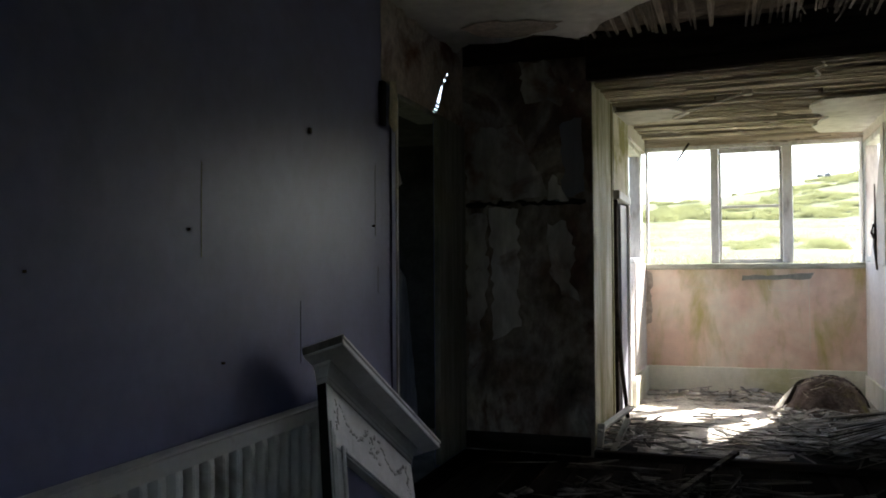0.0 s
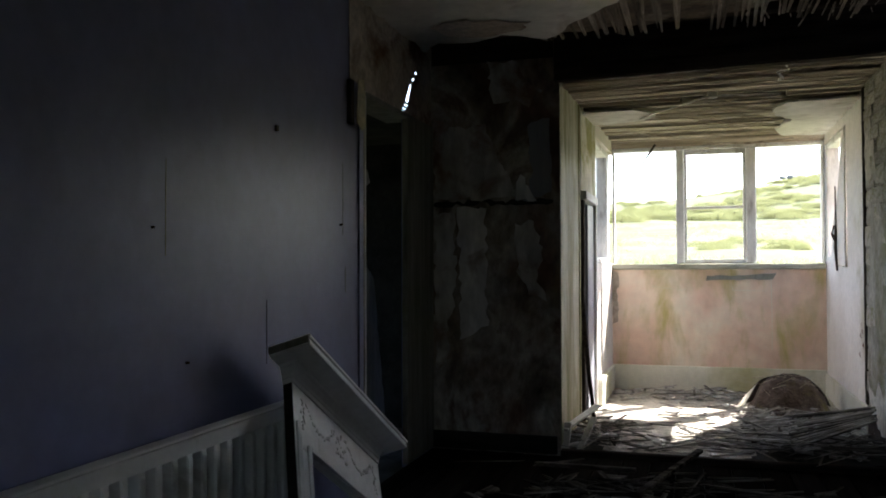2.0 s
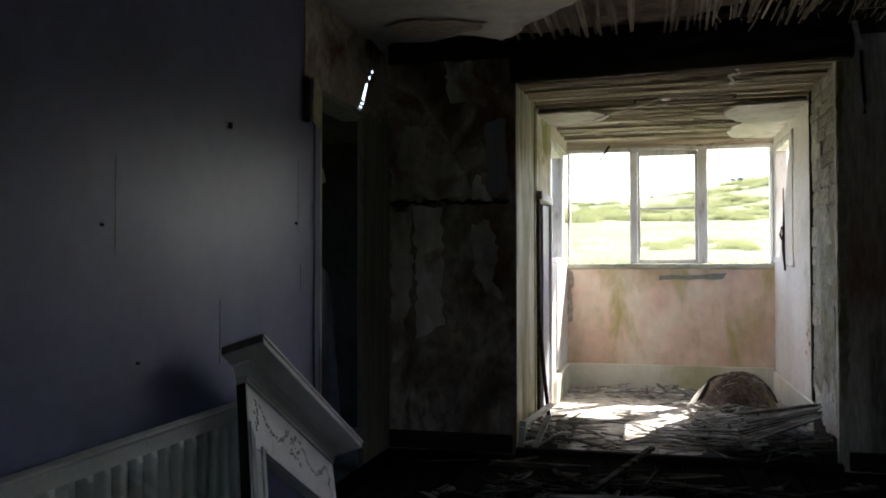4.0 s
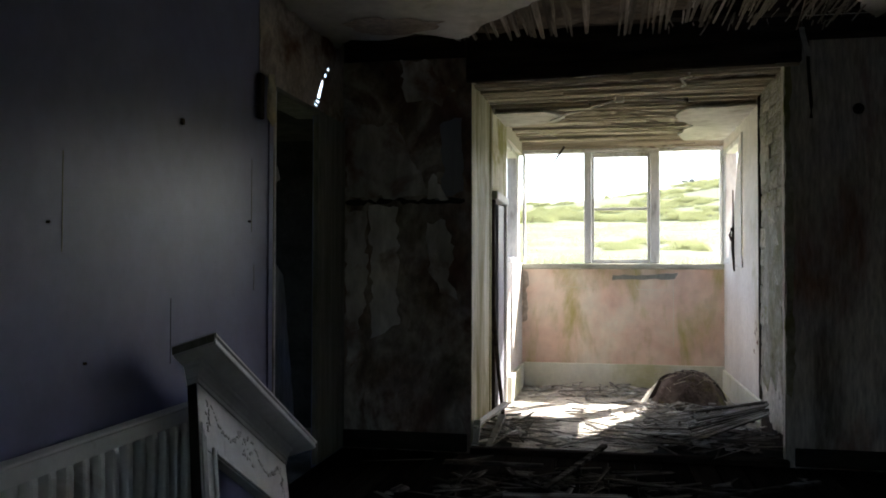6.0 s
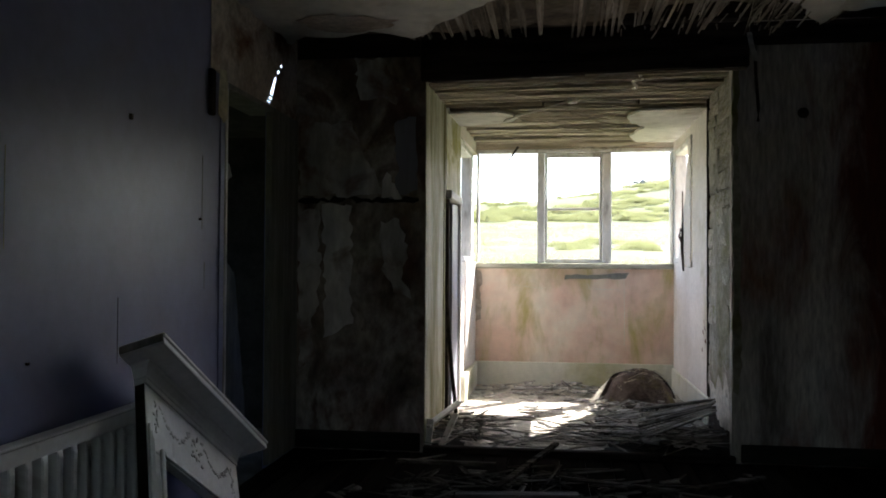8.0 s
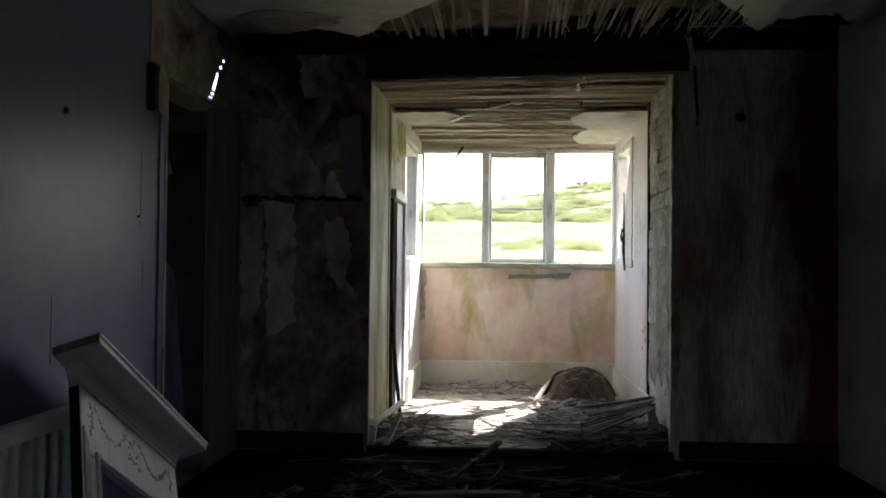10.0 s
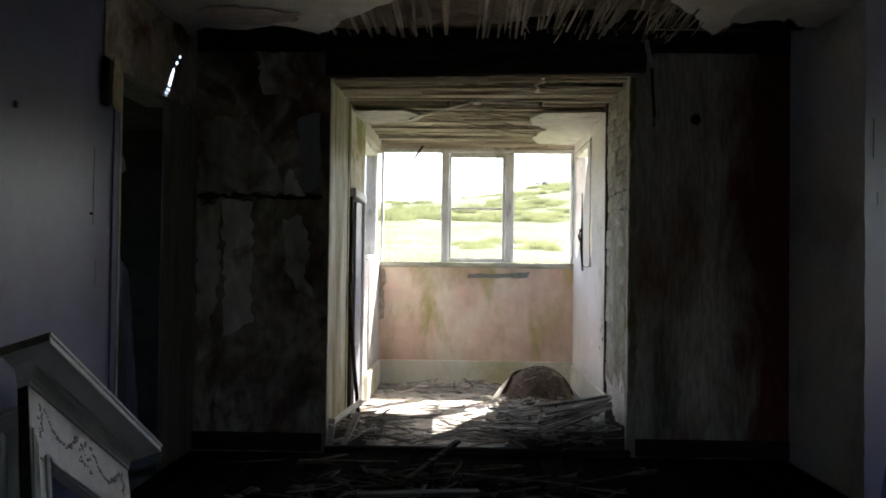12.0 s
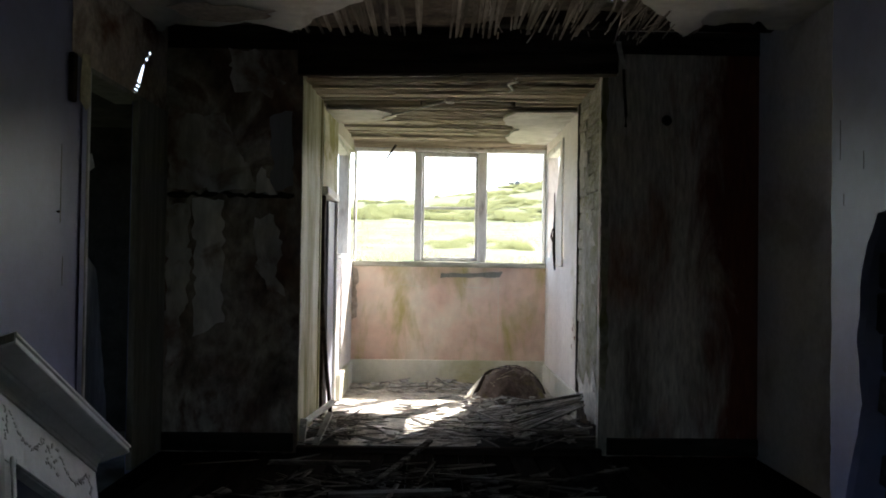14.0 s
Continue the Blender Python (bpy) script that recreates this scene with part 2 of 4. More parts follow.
# ---- building helpers ----
def obj(name, bm, material, parent=None, label="", category="", kind="", group="", smooth=False):
    me = bpy.data.meshes.new(name)
    bmesh.ops.recalc_face_normals(bm, faces=bm.faces)
    bm.to_mesh(me)
    bm.free()
    for m in (material if isinstance(material, (list, tuple)) else [material]):
        me.materials.append(m)
    if smooth:
        me.polygons.foreach_set("use_smooth", [True] * len(me.polygons))
    ob = new(name, me)
    if parent:
        ob.parent = parent
    return tagged(ob, label, category, group, kind)


def part(name, bm, material, parent, label="", smooth=False):
    return obj(name, bm, material, parent, label, smooth=smooth)


def empty(name, label, category, at=(0, 0, 0), group=""):
    ob = tagged(new(name), label, category, group)
    ob.location = at
    return ob


def box(bm, lo, hi, bevel=0.0, m=None):
    """Adds a box to bm between two corners, with chamfered edges."""
    c = [(a + b) / 2 for a, b in zip(lo, hi)]
    s = [abs(b - a) for a, b in zip(lo, hi)]
    tmp = bmesh.new()
    bmesh.ops.create_cube(tmp, size=1, matrix=Matrix.Translation(c) @ Matrix.Diagonal((*s, 1)))
    if bevel:
        bmesh.ops.bevel(tmp, geom=tmp.edges[:], offset=min(bevel, min(s) * 0.4), segments=1, affect="EDGES")
    if m is not None:
        bmesh.ops.transform(tmp, matrix=m, verts=tmp.verts)
    join(bm, tmp)
    return bm


def join(bm, other):
    at = {v: bm.verts.new(v.co) for v in other.verts}
    for f in other.faces:
        bm.faces.new([at[v] for v in f.verts])
    other.free()


def boxed(lo, hi, bevel=0.0):
    return box(bmesh.new(), lo, hi, bevel)


def slab(pts, depth, m=None, rough=0.0, step=0.05, rnd=random):
    """A torn sheet: an outline in its own xy plane, its edges frayed, thickened by depth along z."""
    out = []
    for (ax, ay), (bx, by) in zip(pts, pts[1:] + pts[:1]):
        n = max(1, int(math.hypot(bx - ax, by - ay) / step)) if rough else 1
        for i in range(n):
            k = i / n
            j = rough if i else rough * 0.3
            out.append((ax + (bx - ax) * k + rnd.uniform(-j, j), ay + (by - ay) * k + rnd.uniform(-j, j)))
    bm = bmesh.new()
    lo = [bm.verts.new((x, y, 0)) for x, y in out]
    hi = [bm.verts.new((x, y, depth)) for x, y in out]
    bm.faces.new(lo[::-1])
    bm.faces.new(hi)
    n = len(out)
    for i in range(n):
        bm.faces.new((lo[i], lo[(i + 1) % n], hi[(i + 1) % n], hi[i]))
    if m is not None:
        bmesh.ops.transform(bm, matrix=m, verts=bm.verts)
    return bm


def tube(points, r, sides=6):
    """A round bar along points."""
    bm = bmesh.new()
    rings = []
    P = [Vector(p) for p in points]
    for i, p in enumerate(P):
        d = (P[min(i + 1, len(P) - 1)] - P[max(i - 1, 0)]).normalized()
        q = d.to_track_quat("Z", "Y")
        rr = r[i] if isinstance(r, (list, tuple)) else r
        rings.append([bm.verts.new(p + q @ Vector((math.cos(a) * rr, math.sin(a) * rr, 0))) for a in (2 * math.pi * k / sides for k in range(sides))])
    for a, b in zip(rings, rings[1:]):
        for k in range(sides):
            bm.faces.new((a[k], a[(k + 1) % sides], b[(k + 1) % sides], b[k]))
    bm.faces.new(rings[0][::-1])
    bm.faces.new(rings[-1])
    return bm


def rough_sheet(nx, ny, place, amp=0.0):
    """A grid sheet; place(u, v) gives its points."""
    bm = bmesh.new()
    g = [[bm.verts.new(place(i / nx, j / ny)) for j in range(ny + 1)] for i in range(nx + 1)]
    for i in range(nx):
        for j in range(ny):
            bm.faces.new((g[i][j], g[i + 1][j], g[i + 1][j + 1], g[i][j + 1]))
    return bm


# ---- plan ----
XL, XR = -1.555, 1.945          # side walls of the room
YB, YW, YI, YF = -1.6, 4.90, 5.72, 7.50   # back wall, window wall, its outer side, window
OL, OR = -0.762, 1.004          # sides of the opening
HC, HL = 2.41, 2.235            # ceiling, lintel
BL, BR = -0.70, 1.045           # bay side walls
SILL, HEAD = 1.135, 2.158
DY0, DY1, DH = 3.785, 4.42, 1.945  # inner door
rng = random.Random(4)

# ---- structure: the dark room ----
# under-floor coloured black in place of shade
floor = obj("floor", boxed((-4.0, YB - 0.2, -0.25), (XR + 0.4, YW + 0.02, -0.025)), SOOT_SHADE, label="dirt under old floorboards, blackened to stand in for shade", kind="structure")
wall_left = bmesh.new()
box(wall_left, (XL - 0.14, YB, -0.02), (XL, DY0, 2.75))
box(wall_left, (XL - 0.03, DY1, -0.02), (XL, YW, 1.972))
obj("wall_left", wall_left, BLUE, label="blue-grey painted plaster wall, scuffed and cracked", kind="structure")
# the broken wall over the inner door: two thin sheets with a crack open to the daylight between them
WALLM = Matrix(((0, 0, -1, XL - 0.006), (1, 0, 0, 0), (0, 1, 0, 0), (0, 0, 0, 1)))
crack = [(1.975, 4.372, 0.026), (2.00, 4.402, 0.027), (2.035, 4.440, 0.025), (2.05, 4.446, 0.023), (2.15, 4.508, 0.017), (2.165, 4.520, 0.004), (2.192, 4.550, 0.004),
         (2.20, 4.560, 0.024), (2.212, 4.570, 0.004), (2.238, 4.600, 0.004), (2.247, 4.610, 0.020), (2.258, 4.617, 0.003), (2.75, 4.65, 0.001)]
over = slab([(DY0, 1.975)] + [(y - w, z) for z, y, w in crack] + [(DY0, 2.75)], 0.004, WALLM, 0.001, 0.06, rng)
join(over, slab([(YW, 1.975), (YW, 2.75)] + [(y + w, z) for z, y, w in crack[::-1]], 0.004, WALLM, 0.001, 0.06, rng))
for cy, cz in ((4.39, 1.994), (4.415, 2.016), (4.435, 2.042)):
    box(over, (XL - 0.016, cy - 0.05, cz - 0.006), (XL - 0.008, cy + 0.09, cz + 0.006))
obj("wall_over_door", over, BARE, label="bare brown plaster above the inner door, cracked", kind="structure")

# room behind the inner door; its darkness is put into the wall colour
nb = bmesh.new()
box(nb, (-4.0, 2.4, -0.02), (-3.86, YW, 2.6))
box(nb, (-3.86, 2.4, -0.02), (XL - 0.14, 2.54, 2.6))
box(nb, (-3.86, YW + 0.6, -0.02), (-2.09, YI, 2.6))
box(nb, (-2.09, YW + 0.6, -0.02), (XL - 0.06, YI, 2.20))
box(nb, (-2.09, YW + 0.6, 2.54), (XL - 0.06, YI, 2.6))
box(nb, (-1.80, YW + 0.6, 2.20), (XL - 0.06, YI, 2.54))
# low ceiling added to keep the crack's daylight out of this room
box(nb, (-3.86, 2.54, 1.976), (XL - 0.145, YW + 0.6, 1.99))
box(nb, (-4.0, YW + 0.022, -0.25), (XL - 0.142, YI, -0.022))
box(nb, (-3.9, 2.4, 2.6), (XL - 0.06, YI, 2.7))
obj("wall_next_room", nb, SOOT_SHADE, label="walls of the room beyond the inner door, coloured black for its shade", kind="structure")

wall_w = bmesh.new()
box(wall_w, (XL - 0.06, YW, -0.2), (OL, YI, 2.75))
obj("wall_window_left", wall_w, MOULD, label="thick wall with mouldy red and grey peeling paper", kind="structure")
wall_w = bmesh.new()
box(wall_w, (OR + 0.10, YW, -0.2), (XR + 0.3, YI, 2.60))
box(wall_w, (OR, YW, -0.2), (OR + 0.10, YW + 0.05, HL))
wall_right_win = obj("wall_window_right", wall_w, DAMP, label="thick damp wall streaked black and rust red", kind="structure")
obj("wall_over_opening", boxed((OL, YW + 0.02, HL + 0.02), (OR + 0.10, YI, 2.60)), MOULD, label="dark wall over the window bay", kind="structure")
# thin black strips in place of the dark void under the ceiling
void_bm = bmesh.new()
box(void_bm, (XL, YW - 0.010, HC - 0.055), (OL - 0.032, YW + 0.0, HC + 0.09), 0.004)
box(void_bm, (OR + 0.102, YW - 0.010, HC - 0.045), (XR, YW + 0.0, HC + 0.09), 0.004)
obj("wall_plate", void_bm, TIMBER, label="black strip standing in for the dark void along the wall top", kind="structure")
def sag(bm):
    """The old lintel hangs lower at its left end."""
    for v in bm.verts:
        if v.co.z < HL + 0.045:
            v.co.z -= 0.042 * min(1, max(0, (OR - v.co.x) / (OR - OL))) * min(1, max(0, (6.1 - v.co.y) / 1.2))
    return bm


obj("lintel_beam", sag(boxed((OL - 0.03, YW - 0.012, HL + 0.008), (OR + 0.10, YW + 0.016, HC + 0.10), 0.012)), TIMBER, label="blackened timber beam over the bay", kind="structure")
wall_r = bmesh.new()
box(wall_r, (XR, 3.2, -0.02), (XR + 0.3, YW, 2.75))
box(wall_r, (XR, YB, -0.02), (XR + 0.3, 1.5, 2.75))
obj("wall_right", wall_r, GREYW, label="dull grey painted wall", kind="structure")
wb = bmesh.new()
# unseen opening, added and sized to let fill light into the room
RA, RB = -0.30, 0.32
box(wb, (XL - 0.14, YB - 0.2, -0.02), (RA, YB, 2.75))
box(wb, (RB, YB - 0.2, -0.02), (XR + 0.3, YB, 2.75))
box(wb, (RA, YB - 0.2, -0.02), (RB, YB, 0.45))
box(wb, (RA, YB - 0.2, 1.25), (RB, YB, 2.75))
obj("wall_back", wb, GREYW, label="plain grey wall, unseen, with an opening added for fill light", kind="structure")

# chimney breast with the torn hole where its surround was pulled out
CX = 1.62
BRM = Matrix(((0, 0, -1, CX + 0.05), (1, 0, 0, 0), (0, 1, 0, 0), (0, 0, 0, 1)))
edge = [(3.29, -0.02), (3.27, 0.12), (3.24, 0.26), (3.19, 0.42), (3.13, 0.60), (3.15, 0.68), (3.17, 0.82), (3.15, 0.97), (3.14, 1.10), (3.10, 1.20), (3.03, 1.31), (2.84, 1.36), (2.62, 1.38)]
br = slab([(3.375, -0.02), (3.375, 2.5), (1.5, 2.5), (1.5, -0.02), (1.9, -0.02), (1.92, 1.2), (2.2, 1.33)] + edge[::-1], 0.03, BRM, 0.008, 0.05, rng)
box(br, (CX + 0.052, 3.31, -0.02), (XR + 0.02, 3.373, 2.5))
box(br, (CX + 0.052, 1.5, -0.02), (XR + 0.02, 1.9, 2.5))
box(br, (CX + 0.052, 1.9, 1.45), (XR + 0.02, 3.31, 2.5))
chimney = obj("wall_chimney_breast", br, BLUE, label="blue-grey chimney breast with a torn-out fireplace hole", kind="structure")
box_bm = bmesh.new()
box(box_bm, (XR + 0.022, 1.5, -0.02), (XR + 0.3, 3.3, 2.75))
obj("wall_hearth_back", box_bm, SOOT_SHADE, label="sooty back of the old hearth", kind="structure")

# skirtings
obj("baseboard", boxed((XL + 0.002, YW - 0.022, 0.0), (OL - 0.02, YW - 0.002, 0.105), 0.004), DARKTRIM, label="grimy dark skirting board", kind="structure")
obj("baseboard", boxed((OR + 0.05, YW - 0.022, 0.0), (XR, YW - 0.002, 0.10), 0.004), DARKTRIM, label="grimy dark skirting board", kind="structure")

# inner door frame
fr = empty("door_1", "dark open doorway with a grimy grey frame", "door frame")
fr["kind"] = "structure"
part("jamb", boxed((XL - 0.16, DY0 - 0.02, 0), (XL + 0.014, DY0 + 0.006, DH + 0.03), 0.004), OLDPAINT, fr)
part("architrave", boxed((XL + 0.002, DY0 - 0.075, 0), (XL + 0.010, DY0 - 0.022, DH + 0.06), 0.004), BLUE, fr, "blue-grey painted moulding")
part("jamb", boxed((XL - 0.022, DY1 - 0.015, 0), (XL + 0.012, DY1 + 0.09, DH + 0.03), 0.004), JAMB, fr)
part("lining", boxed((XL - 0.012, DY1 + 0.095, 0), (XL + 0.006, YW - 0.13, DH + 0.03), 0.003), JAMB, fr)
part("lining", boxed((XL - 0.012, YW - 0.125, 0), (XL + 0.010, YW - 0.004, DH + 0.03), 0.003), JAMB, fr)
part("head", boxed((XL - 0.16, DY0 - 0.02, DH), (XL + 0.014, DY1 + 0.10, DH + 0.028), 0.004), JAMB, fr)

# ---- ceiling ----
cl = bmesh.new()
def ceil_sheet(pts):
    join(cl, slab(pts, 0.018, Matrix.Translation((0, 0, HC)), 0.018, 0.06, rng))
ceil_sheet([(XL, YB), (0.1, YB), (0.1, 3.3), (-0.08, 3.85), (-0.27, 4.06), (-0.50, 4.30), (-0.64, 4.46), (-0.72, 4.62), (-0.80, 4.70), (-0.92, 4.60), (-1.03, 4.53), (-1.14, 4.60), (-1.27, 4.64), (-1.42, 4.60), (-1.46, 4.52), (-1.50, 4.70), (XL, 4.76)])
ceil_sheet([(0.1, YB), (XR, YB), (XR, 4.52), (1.83, 4.50), (1.74, 4.36), (1.60, 4.30), (1.47, 4.32), (1.45, 4.50), (1.42, 4.68), (1.34, 4.56), (1.21, 4.30), (1.02, 4.05), (0.90, 3.7), (0.6, 3.4), (0.1, 3.3)])
obj("ceiling", cl, CEIL, label="grey plaster ceiling, torn open and sagging", kind="structure")
la = bmesh.new()
x = -0.84
while x < 1.5:
    share = 0.35 if -0.12 < x < 0.16 else 0.55 if 0.72 < x < 1.02 else 0.95
    if rng.random() < share:
        L0 = 2.7 + rng.uniform(-0.1, 0.1)
        L1 = 4.80 + 0.12 * noise.noise((x * 3.1, 0.5, 0)) + rng.uniform(-0.06, 0.06)
        if x > 0.30:
            L1 -= rng.choice((0.02, 0.06, 0.12, 0.3))
        skew = rng.gauss(0, 0.018)
        droop = rng.choice((0, 0.0, 0.006, 0.012, 0.04)) if 0.2 < x < 1.3 else 0
        w = rng.uniform(0.017, 0.025) if x < 0.6 else rng.uniform(0.010, 0.022)
        bm = bmesh.new()
        g = []
        for k in range(6):
            u = k / 5
            px, py, pz = x + skew * u * u, L0 + (L1 - L0) * u, HC + 0.024 + 0.006 * rng.random() - droop * u ** 3
            ww = w * (1 if k < 5 else rng.uniform(0.2, 0.9))
            g.append([bm.verts.new((px + a, py, pz + b)) for a, b in ((-ww / 2, 0), (ww / 2, 0), (ww / 2, 0.006), (-ww / 2, 0.006))])
        for a, b in zip(g, g[1:]):
            for k in range(4):
                bm.faces.new((a[k], a[(k + 1) % 4], b[(k + 1) % 4], b[k]))
        bm.faces.new(g[0][::-1])
        bm.faces.new(g[-1])
        join(la, bm)
    x += rng.uniform(0.024, 0.031)
for k in range(95):
    cx = rng.uniform(0.25, 1.22)
    cy = rng.uniform(4.0 + max(0, cx - 0.9), 4.68)
    ln, w = rng.uniform(0.06, 0.22), rng.uniform(0.0015, 0.004)
    lean = rng.gauss(0, 9)
    box(la, (-w, -ln / 2, 0), (w, ln / 2, 0.004), 0.0, pose(cx, cy, HC + rng.uniform(-0.030, 0.02), rng.gauss(-5, 7), rng.gauss(0, 12), lean))
keys = slab([(-0.70, 3.3), (0.70, 3.3), (0.72, 4.12), (0.88, 4.20), (1.02, 4.14), (1.05, 3.3), (1.5, 3.3), (1.44, 4.30), (1.25, 4.28), (1.05, 4.36), (0.75, 4.30), (0.48, 4.42), (0.30, 4.56), (0.16, 4.60), (0.02, 4.66), (-0.10, 4.60), (-0.24, 4.70), (-0.42, 4.66), (-0.58, 4.74), (-0.80, 4.72), (-0.84, 4.5)], 0.012, Matrix.Translation((0, 0, HC + 0.034)), 0.03, 0.05, rng)
obj("ceiling_plaster_keys", keys, PLKEYS, label="brown backs of old plaster between the ceiling laths", kind="structure")
obj("ceiling_laths", la, LATHD, label="broken old wooden laths hanging from the ceiling hole", kind="structure")
jo = bmesh.new()
for y in (2.9, 3.35, 3.8):
    box(jo, (XL, y - 0.025, HC + 0.068), (XR, y + 0.025, HC + 0.16), 0.004)
box(jo, (XL, 4.66, HC + 0.05), (XR, 4.74, HC + 0.17), 0.004)
obj("ceiling_joists", jo, TIMBER, label="black old ceiling joists", kind="structure")
at = bmesh.new()
box(at, (-4.0, YB - 0.2, 3.25), (0.78, YI + 0.02, 3.33))
box(at, (1.12, YB - 0.2, 3.25), (XR + 0.5, YI + 0.02, 3.33))
box(at, (0.78, YB - 0.2, 3.25), (1.12, 4.72, 3.33))
box(at, (0.78, 4.84, 3.25), (1.12, YI + 0.02, 3.33))
box(at, (-4.0, YI - 0.1, 2.602), (0.98, YI, 3.25))
box(at, (1.46, YI - 0.1, 2.602), (XR + 0.5, YI, 3.25))
box(at, (0.98, YI - 0.1, 2.602), (1.46, YI, 2.925))
box(at, (-4.0, YB - 0.2, 2.75), (XR + 0.5, YB - 0.1, 3.25))
box(at, (-4.0, YB - 0.1, 2.6), (-3.9, YI - 0.1, 3.25))
box(at, (XR + 0.4, YB - 0.1, 2.6), (XR + 0.5, YI - 0.1, 3.25))
obj("roof_boards", at, SLATE, label="dark boards of the roof with a slit of daylight", kind="structure")

# ---- the bay ----
def bay_z(px, py):
    flat = 0.35 if 5.3 < py < 6.95 else 1.0
    z = 0.03 + flat * (0.035 * noise.noise((px * 2.6, py * 2.5, 3)) + 0.02 * noise.noise((px * 9, py * 8, 1)))
    return z


bf = rough_sheet(60, 90, lambda u, v: ((lambda X, Y: (X, Y, bay_z(X, Y)))(OL - 0.02 + u * (BR - OL + 0.1), YW + 0.022 + v * (YF - YW + 0.06))))
# front faces take black for shade between laths; the sunlit strip stays pale
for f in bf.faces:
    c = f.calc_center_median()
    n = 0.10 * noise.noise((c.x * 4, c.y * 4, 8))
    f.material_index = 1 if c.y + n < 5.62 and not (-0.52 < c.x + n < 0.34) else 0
obj("floor_bay", bf, [DUST, SOOT_SHADE], label="bay floor deep in dust and crumbled plaster, its front blackened for shade", kind="structure")
obj("floor_bay_step", boxed((OL, YW - 0.03, -0.03), (OR + 0.02, YW + 0.02, 0.035), 0.008), TIMBER, label="black front edge of the bay floor", kind="structure")
obj("floor_bay_base", boxed((OL - 0.3, YW + 0.02, -0.25), (BR + 0.2, YF + 0.2, -0.04)), BOARD, label="boards under the bay floor", kind="structure")
# left side: stained boards of the reveal, then the wall with its low door and side window
rv = empty("reveal_left", "stained cream boards lining the deep window reveal", "panelling")
rv["kind"] = "structure"
for a, b, dx in ((YW + 0.004, 5.70, 0.006), (5.7025, 5.775, 0.011)):
    part("board", boxed((OL - 0.02, a, 0.05), (OL + dx, b, HL - 0.004), 0.003), CREAM, rv)
T = 0.16
SY0, SY1 = 6.50, 7.42
bl = bmesh.new()
box(bl, (BL - T, YI + 0.06, 1.62), (BL, SY0, 2.30))
box(bl, (BL - T, SY0 - 0.05, -0.1), (BL, YF + 0.14, SILL))
box(bl, (BL - T, SY0 - 0.05, SILL), (BL, SY0, 1.62))
box(bl, (BL - T, SY0, 2.12), (BL, YF + 0.14, 2.30))
# the side walls open out slightly towards the room
for v in bl.verts:
    v.co.x -= 0.05 * (YF - v.co.y) / (YF - YI)
for f in bl.faces:
    c = f.calc_center_median()
    f.material_index = 1 if c.z > 1.6 and c.y < SY0 + 0.01 else 0
obj("wall_bay_left", bl, [WHITEW, STAINW], label="white plaster side wall of the bay with a low doorway", kind="structure")
sd = empty("door_2", "low doorway in a white painted frame, its door gone", "door")
sd["kind"] = "structure"
part("head", boxed((BL - T - 0.01, YI + 0.07, 1.575), (BL - 0.01, 6.46, 1.635), 0.006), OLDPAINT, sd)
part("jamb", boxed((BL - T - 0.01, 6.40, 0), (BL - 0.014, 6.455, 1.573), 0.006), OLDPAINT, sd)
part("jamb", boxed((BL - T - 0.01, YI + 0.065, 0), (BL - 0.03, YI + 0.12, 1.573), 0.006), TIMBER, sd)
dl = part("lining", boxed((-0.02, -0.23, 0.05), (0.015, 0.0, 1.565), 0.004), BLUEFR, sd, "grey-blue painted lining board")
dl.matrix_basis = pose(BL - 0.05, 6.395, 0, 0, 0, -4)
# lobby walls take a near-black colour for the shade inside
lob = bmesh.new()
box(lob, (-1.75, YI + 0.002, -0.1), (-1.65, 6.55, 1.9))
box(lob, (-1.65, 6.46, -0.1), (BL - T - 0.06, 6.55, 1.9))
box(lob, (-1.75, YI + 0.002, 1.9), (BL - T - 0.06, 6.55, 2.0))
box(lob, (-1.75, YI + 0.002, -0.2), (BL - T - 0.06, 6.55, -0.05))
obj("wall_lobby", lob, SOOT_SHADE, label="closed lobby behind the low door, coloured black for its shade", kind="structure")
brw = bmesh.new()
box(brw, (BR, YI + 0.0, -0.1), (BR + T, SY0, 2.30))
box(brw, (BR, SY0, -0.1), (BR + T, YF + 0.14, SILL))
box(brw, (BR, SY0, 2.12), (BR + T, YF + 0.14, 2.30))
obj("wall_bay_right", brw, WHITEW, label="white plaster side wall of the bay, stained", kind="structure")
obj("wall_bay_front", boxed((BL, YF, -0.1), (BR, YF + 0.14, SILL - 0.03)), PINK, label="pink damp plaster below the window with green stains", kind="structure")
obj("wall_bay_head", boxed((BL, YF, HEAD), (BR, YF + 0.14, 2.30)), LATH, label="plaster strip over the window", kind="structure")
obj("baseboard", boxed((BL + 0.002, YF - 0.02, 0.03), (BR - 0.002, YF - 0.002, 0.245), 0.005), SKIRT, label="tall white skirting stained green", kind="structure")
obj("baseboard", boxed((BL - 0.02, 6.47, 0.03), (BL + 0.02, YF - 0.022, 0.24), 0.005), SKIRT, label="tall white skirting", kind="structure")
obj("baseboard", boxed((BR - 0.02, YI + 0.05, 0.03), (BR - 0.002, YF - 0.022, 0.22), 0.005), SKIRT, label="tall white skirting", kind="structure")
# bay ceiling: laths across, with remains of plaster
bc = bmesh.new()
y = YW + 0.030
